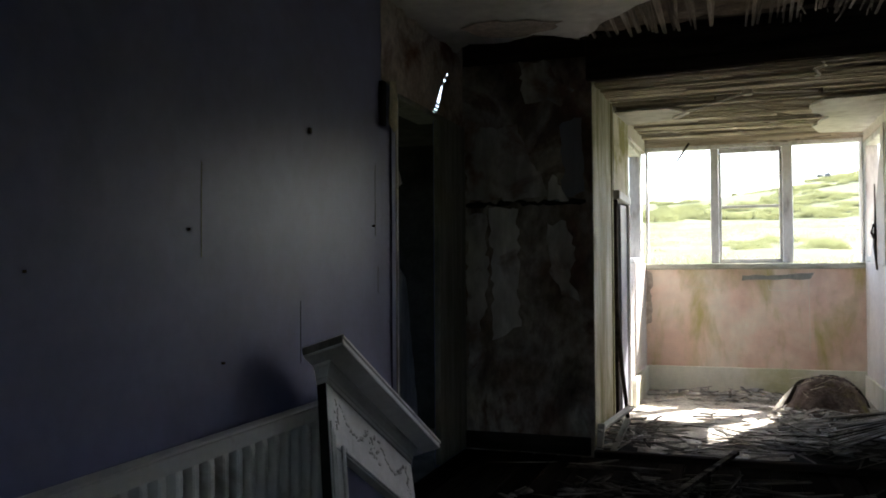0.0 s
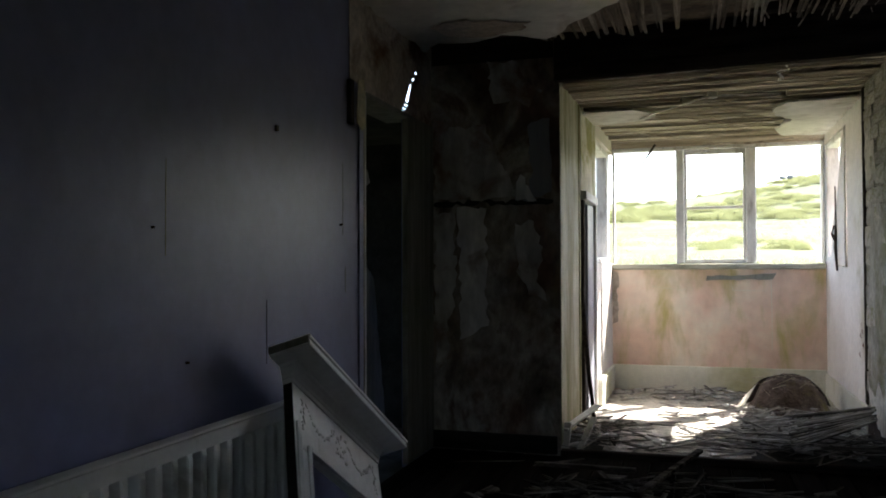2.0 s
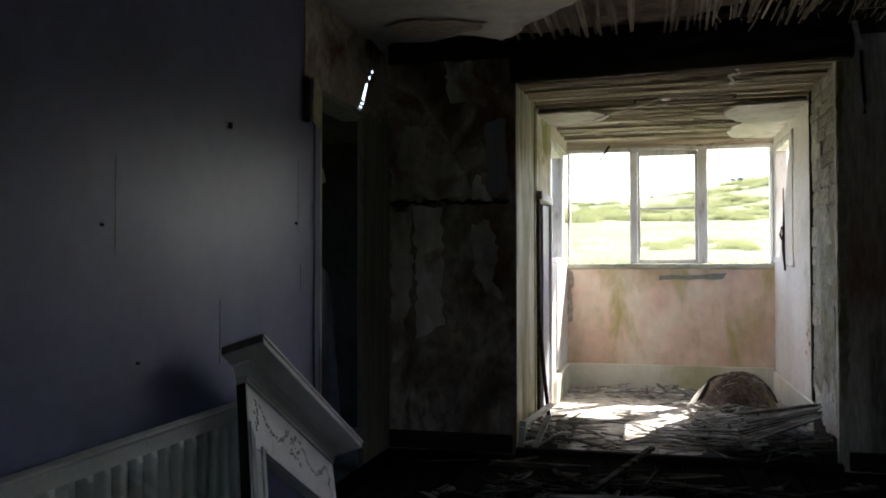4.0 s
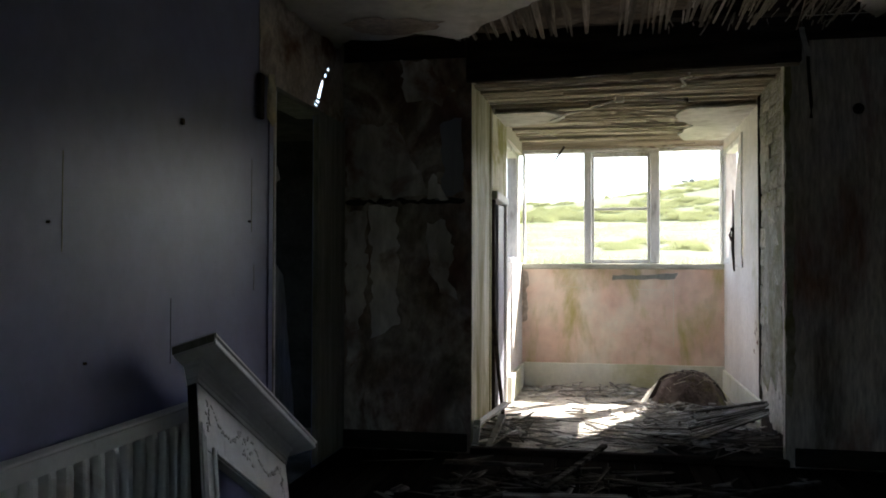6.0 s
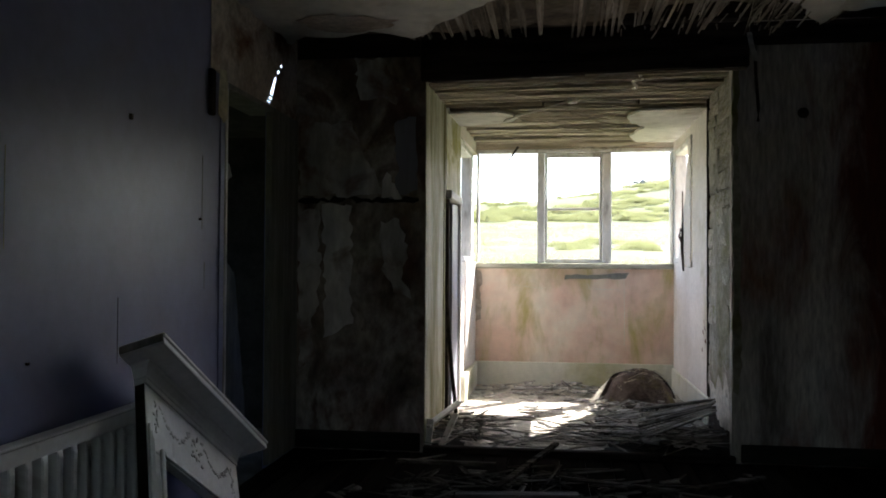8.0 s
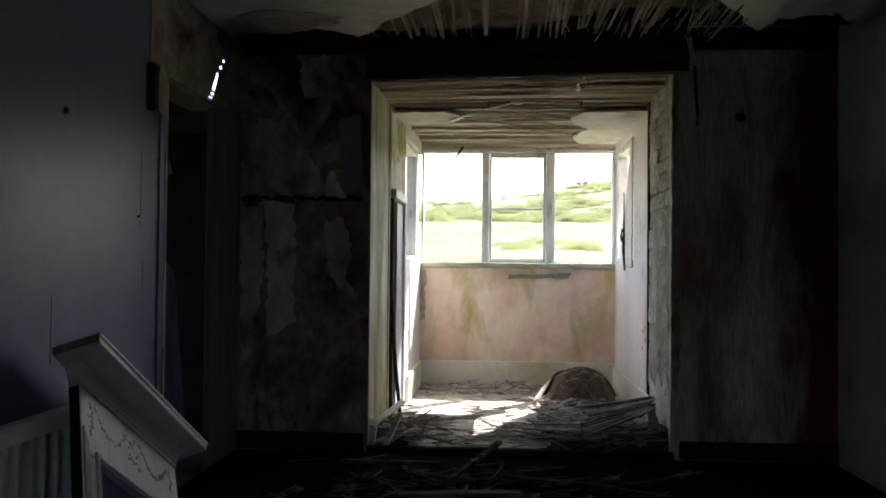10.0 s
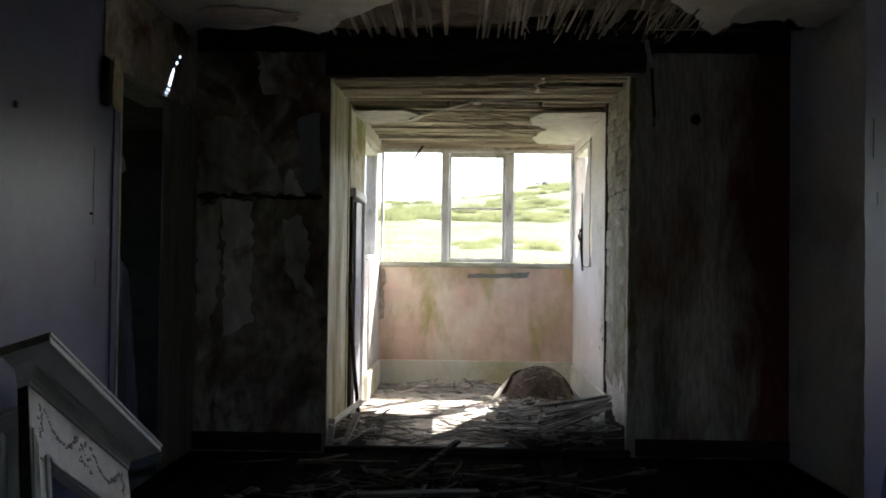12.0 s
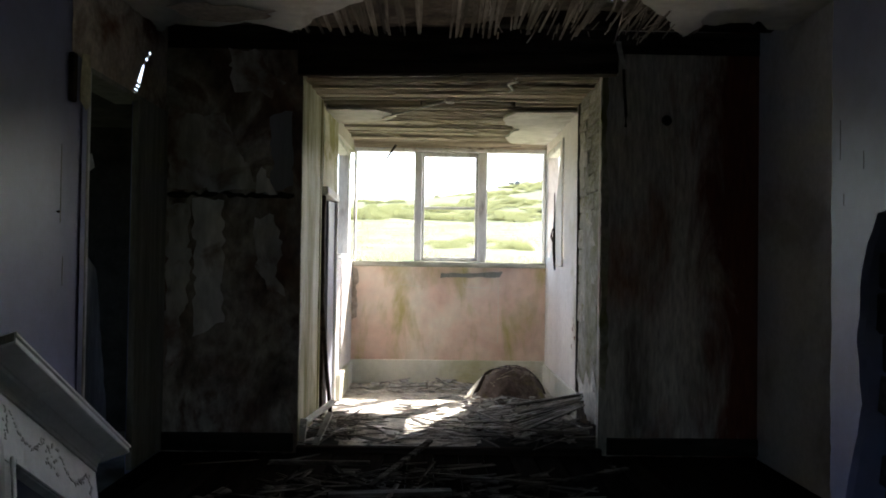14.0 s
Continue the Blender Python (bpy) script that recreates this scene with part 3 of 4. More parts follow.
while y < YF:
    w = rng.uniform(0.020, 0.034)
    gap = 5.70 < y < 5.84
    xa_ = OL + 0.004
    while not gap and xa_ < BR:
        # each course is made of broken lengths of lath
        xb_ = min(BR + 0.04, xa_ + rng.uniform(0.5, 1.9))
        if rng.random() < 0.95:
            box(bc, (xa_ + rng.uniform(0, 0.012), y, HL + rng.uniform(-0.004, 0.008) - (0.0 if y < 5.7 else 0.012)), (xb_ - rng.uniform(0, 0.012), y + w * rng.uniform(0.8, 1.0), HL + 0.014), 0.0,
                pose(0, y, 0, rng.gauss(0, 2.5), rng.uniform(-0.12, 0.12), rng.gauss(0, 0.3)) @ Matrix.Translation((0, -y, 0)))
        xa_ = xb_
    y += w + rng.choice((0.001, 0.002, 0.003, 0.006, 0.014))
sag(bc)
obj("ceiling_bay_laths", bc, LATH, label="bare wooden laths across the bay ceiling", kind="structure")
bp = bmesh.new()
for pts in ([(OL, 5.84), (-0.40, 5.83), (-0.30, 5.98), (-0.26, 6.12), (-0.34, 6.30), (-0.55, 6.38), (OL, 6.45)],
            [(0.60, 5.90), (1.04, 5.86), (1.04, 7.45), (0.72, 7.40), (0.62, 7.05), (0.70, 6.6), (0.56, 6.35), (0.54, 6.08)]):
    join(bp, slab(pts, 0.014, Matrix.Translation((0, 0, HL - 0.044)), 0.018, 0.06, rng))
sag(bp)
obj("ceiling_bay_plaster", bp, BAYPL, label="last sheets of grey plaster on the bay ceiling", kind="structure")
obj("ceiling_bay_deck", boxed((OL - 0.1, YW + 0.08, HL + 0.05), (BR + 0.16, YF + 0.3, HL + 0.10)), TIMBER, label="dark boards above the bay laths", kind="structure")

# window: frame, two mullions, a middle sash with one bar, open side lights
wi = empty("window_1", "weathered white three-light window, glass gone", "window")
wi["kind"] = "structure"
F0, F1 = YF + 0.01, YF + 0.09
part("sill", boxed((BL + 0.002, YF - 0.035, SILL - 0.055), (BR - 0.002, YF + 0.12, SILL - 0.005), 0.008), WEATH, wi)
part("window_frame", boxed((BL + 0.003, F0, HEAD - 0.035), (BR - 0.003, F1, HEAD - 0.002), 0.006), OLDPAINT, wi)
for a, b in ((BL + 0.003, -0.675), (-0.150, -0.080), (0.425, 0.510), (1.018, BR - 0.003)):
    part("mullion" if -0.5 < a < 0.9 else "window_frame", boxed((a, F0, SILL - 0.003), (b, F1, HEAD - 0.037), 0.008), OLDPAINT, wi)
sash = part("sash", boxed((-0.079, F0 + 0.02, SILL - 0.003), (0.424, F1 - 0.02, SILL + 0.035), 0.006), OLDPAINT, wi)
part("rail", boxed((-0.079, F0 + 0.02, HEAD - 0.078), (0.424, F1 - 0.02, HEAD - 0.038), 0.006), OLDPAINT, sash)
part("stile", boxed((-0.079, F0 + 0.02, SILL + 0.036), (-0.058, F1 - 0.02, HEAD - 0.076), 0.005), OLDPAINT, sash)
part("stile", boxed((0.403, F0 + 0.02, SILL + 0.036), (0.424, F1 - 0.02, HEAD - 0.076), 0.005), OLDPAINT, sash)
part("glazing_bar", boxed((-0.057, F0 + 0.03, 1.605), (0.402, F1 - 0.03, 1.627), 0.004), OLDPAINT, sash)
for name, xa, xb in (("window_2", BL - 0.13, BL - 0.035), ("window_3", BR + 0.005, BR + 0.10)):
    sw = empty(name, "narrow weathered side light of the bay", "window")
    sw["kind"] = "structure"
    for a, b in ((SY0 + 0.003, SY0 + 0.05), (SY1, YF + 0.10)):
        part("stile", boxed((xa, a, SILL - 0.002), (xb, b, 2.117), 0.006), OLDPAINT, sw)
    part("rail", boxed((xa, SY0 + 0.052, 2.07), (xb, SY1 - 0.002, 2.117), 0.006), OLDPAINT, sw)
    part("sill", boxed((xa - 0.005, SY0 + 0.052, SILL + 0.002), (xb + 0.005, SY1 - 0.002, SILL + 0.045), 0.006), OLDPAINT, sw)

# ---- outdoors ----
def hill(x, y):
    z = -0.35 + 0.078 * max(0.0, y - 9) + 0.3 * noise.noise((x * 0.05, y * 0.05, 0)) * min(1, max(0, y - 9) / 20)
    if y > 75:
        k = min(1, (y - 75) / 60)
        z += (k * k * (3 - 2 * k)) * (1.7 + 3.0 / (1 + math.exp(-(x - 8) / 7)) + 1.2 * noise.noise((x * 0.03, y * 0.02, 5)))
    if y > 140:
        z -= (y - 140) * 0.09
    return z
gr = rough_sheet(90, 120, lambda u, v: ((lambda X, Y: (X, Y, hill(X, Y)))((u - 0.5) * (60 + 900 * v * v), -20 + 20 * v + 560 * v ** 2.2)))
for f in gr.faces:
    c = f.calc_center_median()
    f.material_index = 1 if c.y > 76 + 6 * noise.noise((c.x * 0.08, 0, 0)) else 0
obj("ground", gr, [GRASS, HILLG], label="sunlit green meadow rising to a hill", kind="structure", smooth=True)
obj("ground_far", boxed((-3000, -2500, -8.4), (3000, 3000, -8)), GRASS, label="far grassland to the horizon", kind="structure")

# ---- fire surround leaning on the left wall ----
MM = Matrix(((0.942, 0.075, -0.327, -1.337), (0.119, 0.836, 0.535, 2.7445), (0.314, -0.543, 0.779, EYE - 0.234), (0, 0, 0, 1)))
ML, ME, MN, MD, MW, MF = 1.015, 0.094, 0.1236, 0.1675, 0.110, 0.356


def surround():
    top = empty("mantelpiece", "white painted wooden fire surround, broken and leaning on the wall", "fire surround")
    top.matrix_world = MM

    def levels(rows, back):
        bm = bmesh.new()
        rings = []
        for ia, io, u in rows:
            rings.append([bm.verts.new(p) for p in ((-io, ia, u), (-io, ML - ia, u), (back, ML - ia, u), (back, ia, u))])
        for a, b in zip(rings, rings[1:]):
            for k in range(4):
                bm.faces.new((a[k], a[(k + 1) % 4], b[(k + 1) % 4], b[k]))
        bm.faces.new(rings[0])
        bm.faces.new(rings[-1][::-1])
        return bm
    part("shelf", levels([(0.003, 0.003, 0), (0, 0, -0.004), (0, 0, -0.015), (0.007, 0.007, -0.019), (0.007, 0.007, -0.036), (0.010, 0.010, -0.0405)], -MD), MANTEL, top)
    part("cornice", levels([(0.070, 0.092, -0.0415), (0.0715, 0.094, -0.052), (0.079, 0.102, -0.060), (0.086, 0.113, -0.082), (0.0875, 0.115, -0.094), (ME - 0.003, MN - 0.005, -0.098), (ME - 0.003, MN - 0.005, -0.116)], -MD + 0.006), MANTEL, top, "moulded cornice under the shelf")
    fz = part("frieze", boxed((-MD + 0.008, ME, -MF), (-MN, ML - ME, -0.117), 0.003), MANTEL, top)
    part("leg", boxed((-MD + 0.008, ME, -0.962), (-MN, ME + MW, -MF - 0.001), 0.003), MANTEL, top)
    part("leg", boxed((-MD + 0.008, ML - ME - MW, -0.42), (-MN, ML - ME, -MF - 0.001), 0.003), MANTEL, top, "leg broken off short")
    # thin dark facings put the shade of the near end into the colour
    part("side_board", boxed((-MD + 0.0075, ME - 0.0035, -0.958), (-MN - 0.0015, ME - 0.0005, -0.118), 0.001), DARKTRIM, top, "side of the leg, darkened to stand in for shade")
    part("end_strip", boxed((-MD + 0.001, -0.0035, -0.037), (-0.006, -0.0005, -0.006), 0.001), JAMB, top, "end of the shelf, darkened to stand in for shade")
    for k in range(3):
        a = ME + 0.006 + 0.016 * k
        part("fillet", boxed((-MN + 0.0005, a, -0.92), (-MN + 0.010 - 0.002 * k, a + 0.009, -0.27 - 0.02 * k), 0.003), MANTEL, top)
    for lo, hi in (((-MN + 0.0005, ME + MW - 0.022, -0.92), (-MN + 0.012, ME + MW, -MF + 0.022)), ((-MN + 0.0005, ME + MW + 0.001, -MF), (-MN + 0.012, ML - ME - MW, -MF + 0.022))):
        part("bead", boxed(lo, hi, 0.004), MANTEL, top)
    # carved swags: small leaves along a hanging line, and a bow in the middle
    r = random.Random(9)

    def leaf(cv, a, u, s, turn):
        bm = bmesh.new()
        bmesh.ops.create_icosphere(bm, subdivisions=1, radius=1)
        bmesh.ops.transform(bm, verts=bm.verts, matrix=Matrix.Translation((-MN, a, u)) @ Matrix.Rotation(turn, 4, "X") @ Matrix.Diagonal((0.0035, s * 1.25, s * 0.6, 1)))
        join(cv, bm)
    for c, half in ((ME + 0.23, 0.125), (ML - ME - 0.23, 0.125)):
        cv = bmesh.new()
        for i in range(26):
            k = i / 12.5 - 1
            leaf(cv, c + k * half, -0.165 - 0.075 * (1 - k * k) + r.uniform(-0.008, 0.008), r.uniform(0.006, 0.013), r.uniform(-1.2, 1.2))
        part("swag", cv, CARVE, fz, "worn carved swag of leaves", smooth=True)
    cv = bmesh.new()
    for i in range(18):
        leaf(cv, ML / 2 + r.uniform(-0.05, 0.05), -0.21 + r.uniform(-0.06, 0.05), r.uniform(0.006, 0.016), r.uniform(-1.5, 1.5))
    part("bow", cv, CARVE, fz, "worn carved bow", smooth=True)
    for a in (ME + 0.07, ML - ME - 0.07):
        cv = bmesh.new()
        for i in range(14):
            leaf(cv, a + r.uniform(-0.016, 0.016), -0.16 - 0.009 * i, r.uniform(0.005, 0.011), r.uniform(-1.5, 1.5))
        part("drop", cv, CARVE, fz, "worn carved leaf drop", smooth=True)
    return top


surround()


# ---- radiator ----
def radiator():
    top = empty("radiator", "white enamelled panel radiator on the wall, grubby", "radiator", (XL + 0.05, 1.0, 0.08))
    y0, y1, z0, z1 = 0.0, 1.92, 0.0, 0.505
    bm = bmesh.new()
    cols = []
    n = int((y1 - y0 - 0.06) / 0.075)
    ys = [(y0, 0.030)]
    for i in range(n):
        c = y0 + 0.03 + 0.075 * i
        ys += [(c + 0.004, 0.006), (c + 0.009, 0.046), (c + 0.013, 0.052), (c + 0.033, 0.052), (c + 0.037, 0.046), (c + 0.042, 0.006)]
    ys += [(y1, 0.030)]
    for y, d in ys:
        dd = 0.045
        cols.append([bm.verts.new(p) for p in ((0.0, y, z0), (dd, y, z0), (dd, y, z0 + 0.04), (d, y, z0 + 0.05), (d, y, z1 - 0.062), (dd, y, z1 - 0.045), (dd, y, z1), (0.0, y, z1))])
    for a, b in zip(cols, cols[1:]):
        for k in range(8):
            bm.faces.new((a[k], a[(k + 1) % 8], b[(k + 1) % 8], b[k]))
    bm.faces.new(cols[0])
    bm.faces.new(cols[-1][::-1])
    part("panel", bm, ENAMEL, top)
    part("top_rail", boxed((-0.006, y0, z1 + 0.001), (0.048, y1, z1 + 0.012), 0.004), ENAMEL, top)
    for y in (0.25, 1.60):
        part("bracket", boxed((-0.048, y, 0.08), (-0.001, y + 0.03, 0.40), 0.003), IRON, top)
    part("pipe", tube([(0.015, y1 + 0.04, -0.08), (0.015, y1 + 0.04, 0.03), (0.015, y1 + 0.005, 0.04)], 0.009, 8), IRON, top)
    return top


radiator()

# ---- brick reveal on the right of the opening ----
box_m = boxed((OR + 0.022, YW + 0.052, 0.20), (OR + 0.10, YI, HL + 0.02))
obj("trim", boxed((OR + 0.020, YW + 0.052, -0.1), (OR + 0.10, YI, 0.198)), TIMBER, label="black foot of the brick reveal", kind="structure")
reveal_right = obj("reveal_right", box_m, MORTAR, label="crumbling mossy brick reveal of the bay", kind="structure")
bricks = []
for k in range(4):
    r = random.Random(30 + k)
    bm = boxed((-0.5, -0.5, -0.5), (0.5, 0.5, 0.5), 0.07)
    for v in bm.verts:
        v.co += Vector((r.uniform(-1, 1) * 0.05, r.uniform(-1, 1) * 0.04, r.uniform(-1, 1) * 0.05))
    me = bpy.data.meshes.new("brick")
    bmesh.ops.recalc_face_normals(bm, faces=bm.faces)
    bm.to_mesh(me)
    bm.free()
    me.materials.append(STONE)
    bricks.append(me)


def lay(parent, name, me, at, size, turn=(0, 0, 0)):
    ob = new(name, me)
    ob.parent = parent
    ob.matrix_basis = pose(*at, *turn) @ Matrix.Diagonal((*size, 1))
    return ob


z, row = 0.20, 0
while z < HL - 0.05:
    h = rng.uniform(0.105, 0.15) if z < 1.6 else rng.uniform(0.07, 0.085)
    h = min(h, HL - z - 0.005)
    y = YW + 0.054
    first = True
    while y < YI - 0.05:
        w = rng.uniform(0.20, 0.30) * (0.55 if first and row % 2 else 1)
        w = min(w, YI - y)
        lay(reveal_right, "brick", bricks[rng.randrange(4)], (OR + 0.036 + rng.uniform(-0.008, 0.004), y + w / 2, z + h / 2), (0.05, w - 0.007, h - 0.007), (0, 0, rng.uniform(-1.5, 1.5)))
        y += w
        first = False
    z += h
    row += 1
for pts in ([(YW + 0.08, 0.25), (5.25, 0.20), (5.60, 0.35), (5.62, 0.9), (5.50, 1.1), (5.58, 1.45), (5.30, 1.52), (5.12, 1.40), (5.0, 1.5), (YW + 0.07, 1.30), (5.02, 0.9), (YW + 0.07, 0.6)],
            [(5.30, 1.62), (5.62, 1.60), (5.62, 2.05), (5.45, 1.98), (5.38, 1.80)]):
    obj("wall_patch", slab(pts, 0.006, Matrix(((0, 0, -1, OR + 0.013), (1, 0, 0, 0), (0, 1, 0, 0), (0, 0, 0, 1))), 0.02, 0.05, rng), STONE, label="patchy lime plaster left on the brick reveal", kind="structure")
# corner bricks at the room's edge and the dark frame strip beside the plaster
obj("trim", boxed((OR + 0.0, YI - 0.075, 0.25), (OR + 0.035, YI - 0.035, HL - 0.02), 0.006), TIMBER, label="dark rotten wood strip beside the plaster", kind="structure")
edge_bm = slab([(OR + 0.004, 0.40), (OR + 0.03, 0.38), (OR + 0.055, 0.55), (OR + 0.04, 0.9), (OR + 0.055, 1.3), (OR + 0.03, 1.8), (OR + 0.04, HL), (OR + 0.004, HL)], 0.02,
               Matrix(((1, 0, 0, 0), (0, 0, -1, YW + 0.002), (0, 1, 0, 0), (0, 0, 0, 1))), 0.008, 0.05, rng)
obj("trim", edge_bm, STONE, label="ragged plaster edge of the opening", kind="structure")

# ---- torn wallpaper and marks on the walls ----
FACE = Matrix(((1, 0, 0, 0), (0, 0, -1, YW - 0.003), (0, 1, 0, 0), (0, 0, 0, 1)))


def scrap(pts, material, label, lift=0.004, m=FACE):
    bm = slab(pts, 0.002, None, 0.016, 0.03, rng)
    bmesh.ops.triangulate(bm, faces=[f for f in bm.faces if len(f.verts) > 4])
    bmesh.ops.transform(bm, verts=bm.verts, matrix=m @ Matrix.Translation((0, 0, lift)))
    return obj("wallpaper_scrap", bm, material, label=label, category="wallpaper", group="torn wallpaper on the dark wall")


scrap([(-1.39, 1.47), (-1.21, 1.46), (-1.205, 1.15), (-1.21, 0.84), (-1.19, 0.75), (-1.27, 0.71), (-1.375, 0.655), (-1.375, 1.1)], PALEP, "grey strip of torn wallpaper hanging on the wall", 0.008)
scrap([(-1.54, 1.44), (-1.41, 1.43), (-1.405, 1.10), (-1.42, 0.84), (-1.46, 0.75), (-1.44, 0.55), (-1.53, 0.46)], PAPER, "stained grey wallpaper still stuck to the wall", 0.004)
scrap([(-1.54, 2.02), (-1.34, 1.95), (-1.22, 1.98), (-1.14, 1.78), (-1.05, 1.62), (-0.99, 1.52), (-1.20, 1.515), (-1.54, 1.53)], PAPER, "large sheet of stained wallpaper, torn at the edges", 0.004)
scrap([(-1.20, 2.36), (-1.02, 2.34), (-0.93, 2.20), (-0.86, 2.16), (-0.94, 2.06), (-1.04, 2.12), (-1.16, 2.10)], PAPER, "grey wallpaper remnant below the beam", 0.004)
scrap([(-0.95, 1.95), (-0.82, 1.99), (-0.81, 1.55), (-0.90, 1.52), (-0.98, 1.50), (-0.92, 1.68)], BLUEFR, "blistered blue-grey wallpaper patch", 0.005)
scrap([(-0.99, 1.66), (-0.90, 1.50), (-1.03, 1.505)], PALEP, "pale curled corner of torn wallpaper", 0.010)
scrap([(-1.03, 1.36), (-0.92, 1.38), (-0.86, 1.22), (-0.90, 1.02), (-0.84, 0.90), (-0.95, 0.94), (-1.02, 1.08)], PAPER, "mottled grey wallpaper remnant on the wall", 0.004)
scrap([(-1.54, 1.485), (-1.2, 1.49), (-0.80, 1.485), (-0.80, 1.505), (-1.15, 1.505), (-1.54, 1.50)], DARKTRIM, "dark torn seam across the old wallpaper", 0.003)
LW = Matrix(((0, 0, 1, XL + 0.001), (1, 0, 0, 0), (0, 1, 0, 0), (0, 0, 0, 1)))
yl = slab([(3.625, 1.79), (3.69, 1.76), (3.735, 1.79), (3.73, 1.95), (3.71, 2.01), (3.64, 2.00)], 0.003, None, 0.005, 0.04, rng)
bmesh.ops.transform(yl, verts=yl.verts, matrix=LW @ Matrix.Translation((0, 0, 0.03)))
obj("wallpaper_flap", yl, YELLOW, label="yellowed paper flap curling off the blue wall", category="wallpaper")
obj("trim", boxed((XL + 0.001, 3.575, 1.78), (XL + 0.025, 3.615, 1.99), 0.004), TIMBER, label="dark splintered batten by the doorway", kind="structure")
up = slab([(3.60, 2.00), (3.79, 1.99), (3.79, 2.41), (3.60, 2.41)], 0.003, None, 0.006, 0.05, rng)
bmesh.ops.transform(up, verts=up.verts, matrix=LW @ Matrix.Translation((0, 0, 0.002)))
obj("wall_patch", up, BARE, label="bare plaster where the blue paint has come off", kind="structure")


def left_mark(name, y, z, w, h, material, label, d=0.004):
    return obj(name, boxed((XL + 0.0005, y - w / 2, z - h / 2), (XL + d, y + w / 2, z + h / 2), 0.001), material, label=label, category="wall mark")


for y, z, h in ((2.19, 1.29, 0.30), (2.82, 0.86, 0.24), (3.53, 1.42, 0.33), (3.56, 1.05, 0.12)):
    left_mark("wall_crack", y, z, 0.004, h, DARKTRIM if 2.5 < y < 3 else JAMB, "thin upright crack in the blue plaster", 0.0018)
for y, z, w in ((2.887, 1.645, 0.021), (2.12, 1.225, 0.008), (3.50, 1.30, 0.012), (2.30, 0.80, 0.012), (1.5, 1.1, 0.006)):
    left_mark("nail", y, z, w * 0.7, 0.022 if w > 0.02 else 0.008, IRON, "rusty nail end in the blue wall", 0.012)

# dark marks, strap and cable on the damp wall
sp = bmesh.new()
bmesh.ops.create_cone(sp, cap_ends=True, segments=14, radius1=0.032, radius2=0.022, depth=0.02, matrix=Matrix.Translation((1.395, YW - 0.008, 1.975)) @ Matrix.Rotation(radians(90), 4, "X"))
obj("socket_hole", sp, TIMBER, label="black round hole of an old fixing in the wall", category="wall hole")
st = rough_sheet(2, 8, lambda u, v: (1.075 + 0.03 * u + 0.035 * v * v, YW - 0.06 - 0.03 * math.sin(v * 2), 2.425 - 0.17 * v))
bmesh.ops.solidify(st, geom=st.faces[:], thickness=0.003)
obj("hanging_strap", st, OFFW, label="pale strip hanging from the broken ceiling", category="strip")
obj("cable", tube([(1.13, YW - 0.01, 2.40), (1.135, YW - 0.012, 2.2), (1.15, YW - 0.01, 2.0), (1.148, YW - 0.01, 1.93)], 0.009, 6), TIMBER, label="black cable hanging down the damp wall", category="cable")

for y, z, h in ((3.30, 1.62, 0.16), (3.27, 1.38, 0.05), (3.12, 1.52, 0.07)):
    obj("wall_crack", boxed((CX + 0.016, y, z - h / 2), (CX + 0.018, y + 0.0025, z + h / 2), 0.001), TIMBER, label="dark scratch in the chimney breast's paint", category="wall mark")

# loose sheets sagging from the ceiling
for cx, cy, wx, wy, drop, mt in ((-1.38, 4.42, 0.24, 0.20, 0.04, CEIL), (1.56, 4.24, 0.30, 0.20, 0.03, CEIL)):
    bm = rough_sheet(8, 8, lambda u, v: (cx + (u - 0.5) * wx * (1 - 0.35 * v * noise.noise((u * 3, cx, 1))), cy + (v - 0.5) * wy + 0.05 * noise.noise((u * 4, cy, 2)) * v, HC - 0.004 - drop * v * v * (0.6 + 0.5 * noise.noise((u * 3, cx * 3, 4)))))
    bmesh.ops.solidify(bm, geom=bm.faces[:], thickness=0.004)
    obj("hanging_plaster", bm, mt, label="thin sheet of ceiling plaster peeling down", category="plaster", group="peeling ceiling sheets", smooth=True)

obj("ceiling_stain", slab([(-1.36, 4.25), (-1.20, 4.18), (-0.98, 4.22), (-0.82, 4.30), (-0.90, 4.44), (-1.05, 4.50), (-1.28, 4.46)], 0.003, Matrix.Translation((0, 0, HC - 0.012)), 0.025, 0.05, rng), BARE, label="brown scab of bared ceiling plaster", kind="structure")

# ---- bay details ----
obj("wall_patch", slab([(BL + 0.001, 0.60), (BL + 0.045, 0.62), (BL + 0.05, 0.75), (BL + 0.035, 0.88), (BL + 0.06, 0.97), (BL + 0.045, 1.06), (BL + 0.001, 1.07)], 0.006, Matrix(((1, 0, 0, 0), (0, 0, -1, YF - 0.002), (0, 1, 0, 0), (0, 0, 0, 1))), 0.008, 0.03, rng), BARE, label="dark hole where plaster has fallen from the corner", kind="structure")
obj("batten", slab([(0.095, 0), (0.63, 0.01), (0.66, 0.065), (0.35, 0.045), (0.10, 0.04)], 0.02, Matrix(((1, 0, 0, 0), (0, 0, -1, YF - 0.003), (0, 1, 0, 0.985), (0, 0, 0, 1))), 0.006, 0.05, rng), JAMB,
    label="dark rotten batten below the window sill", category="batten")
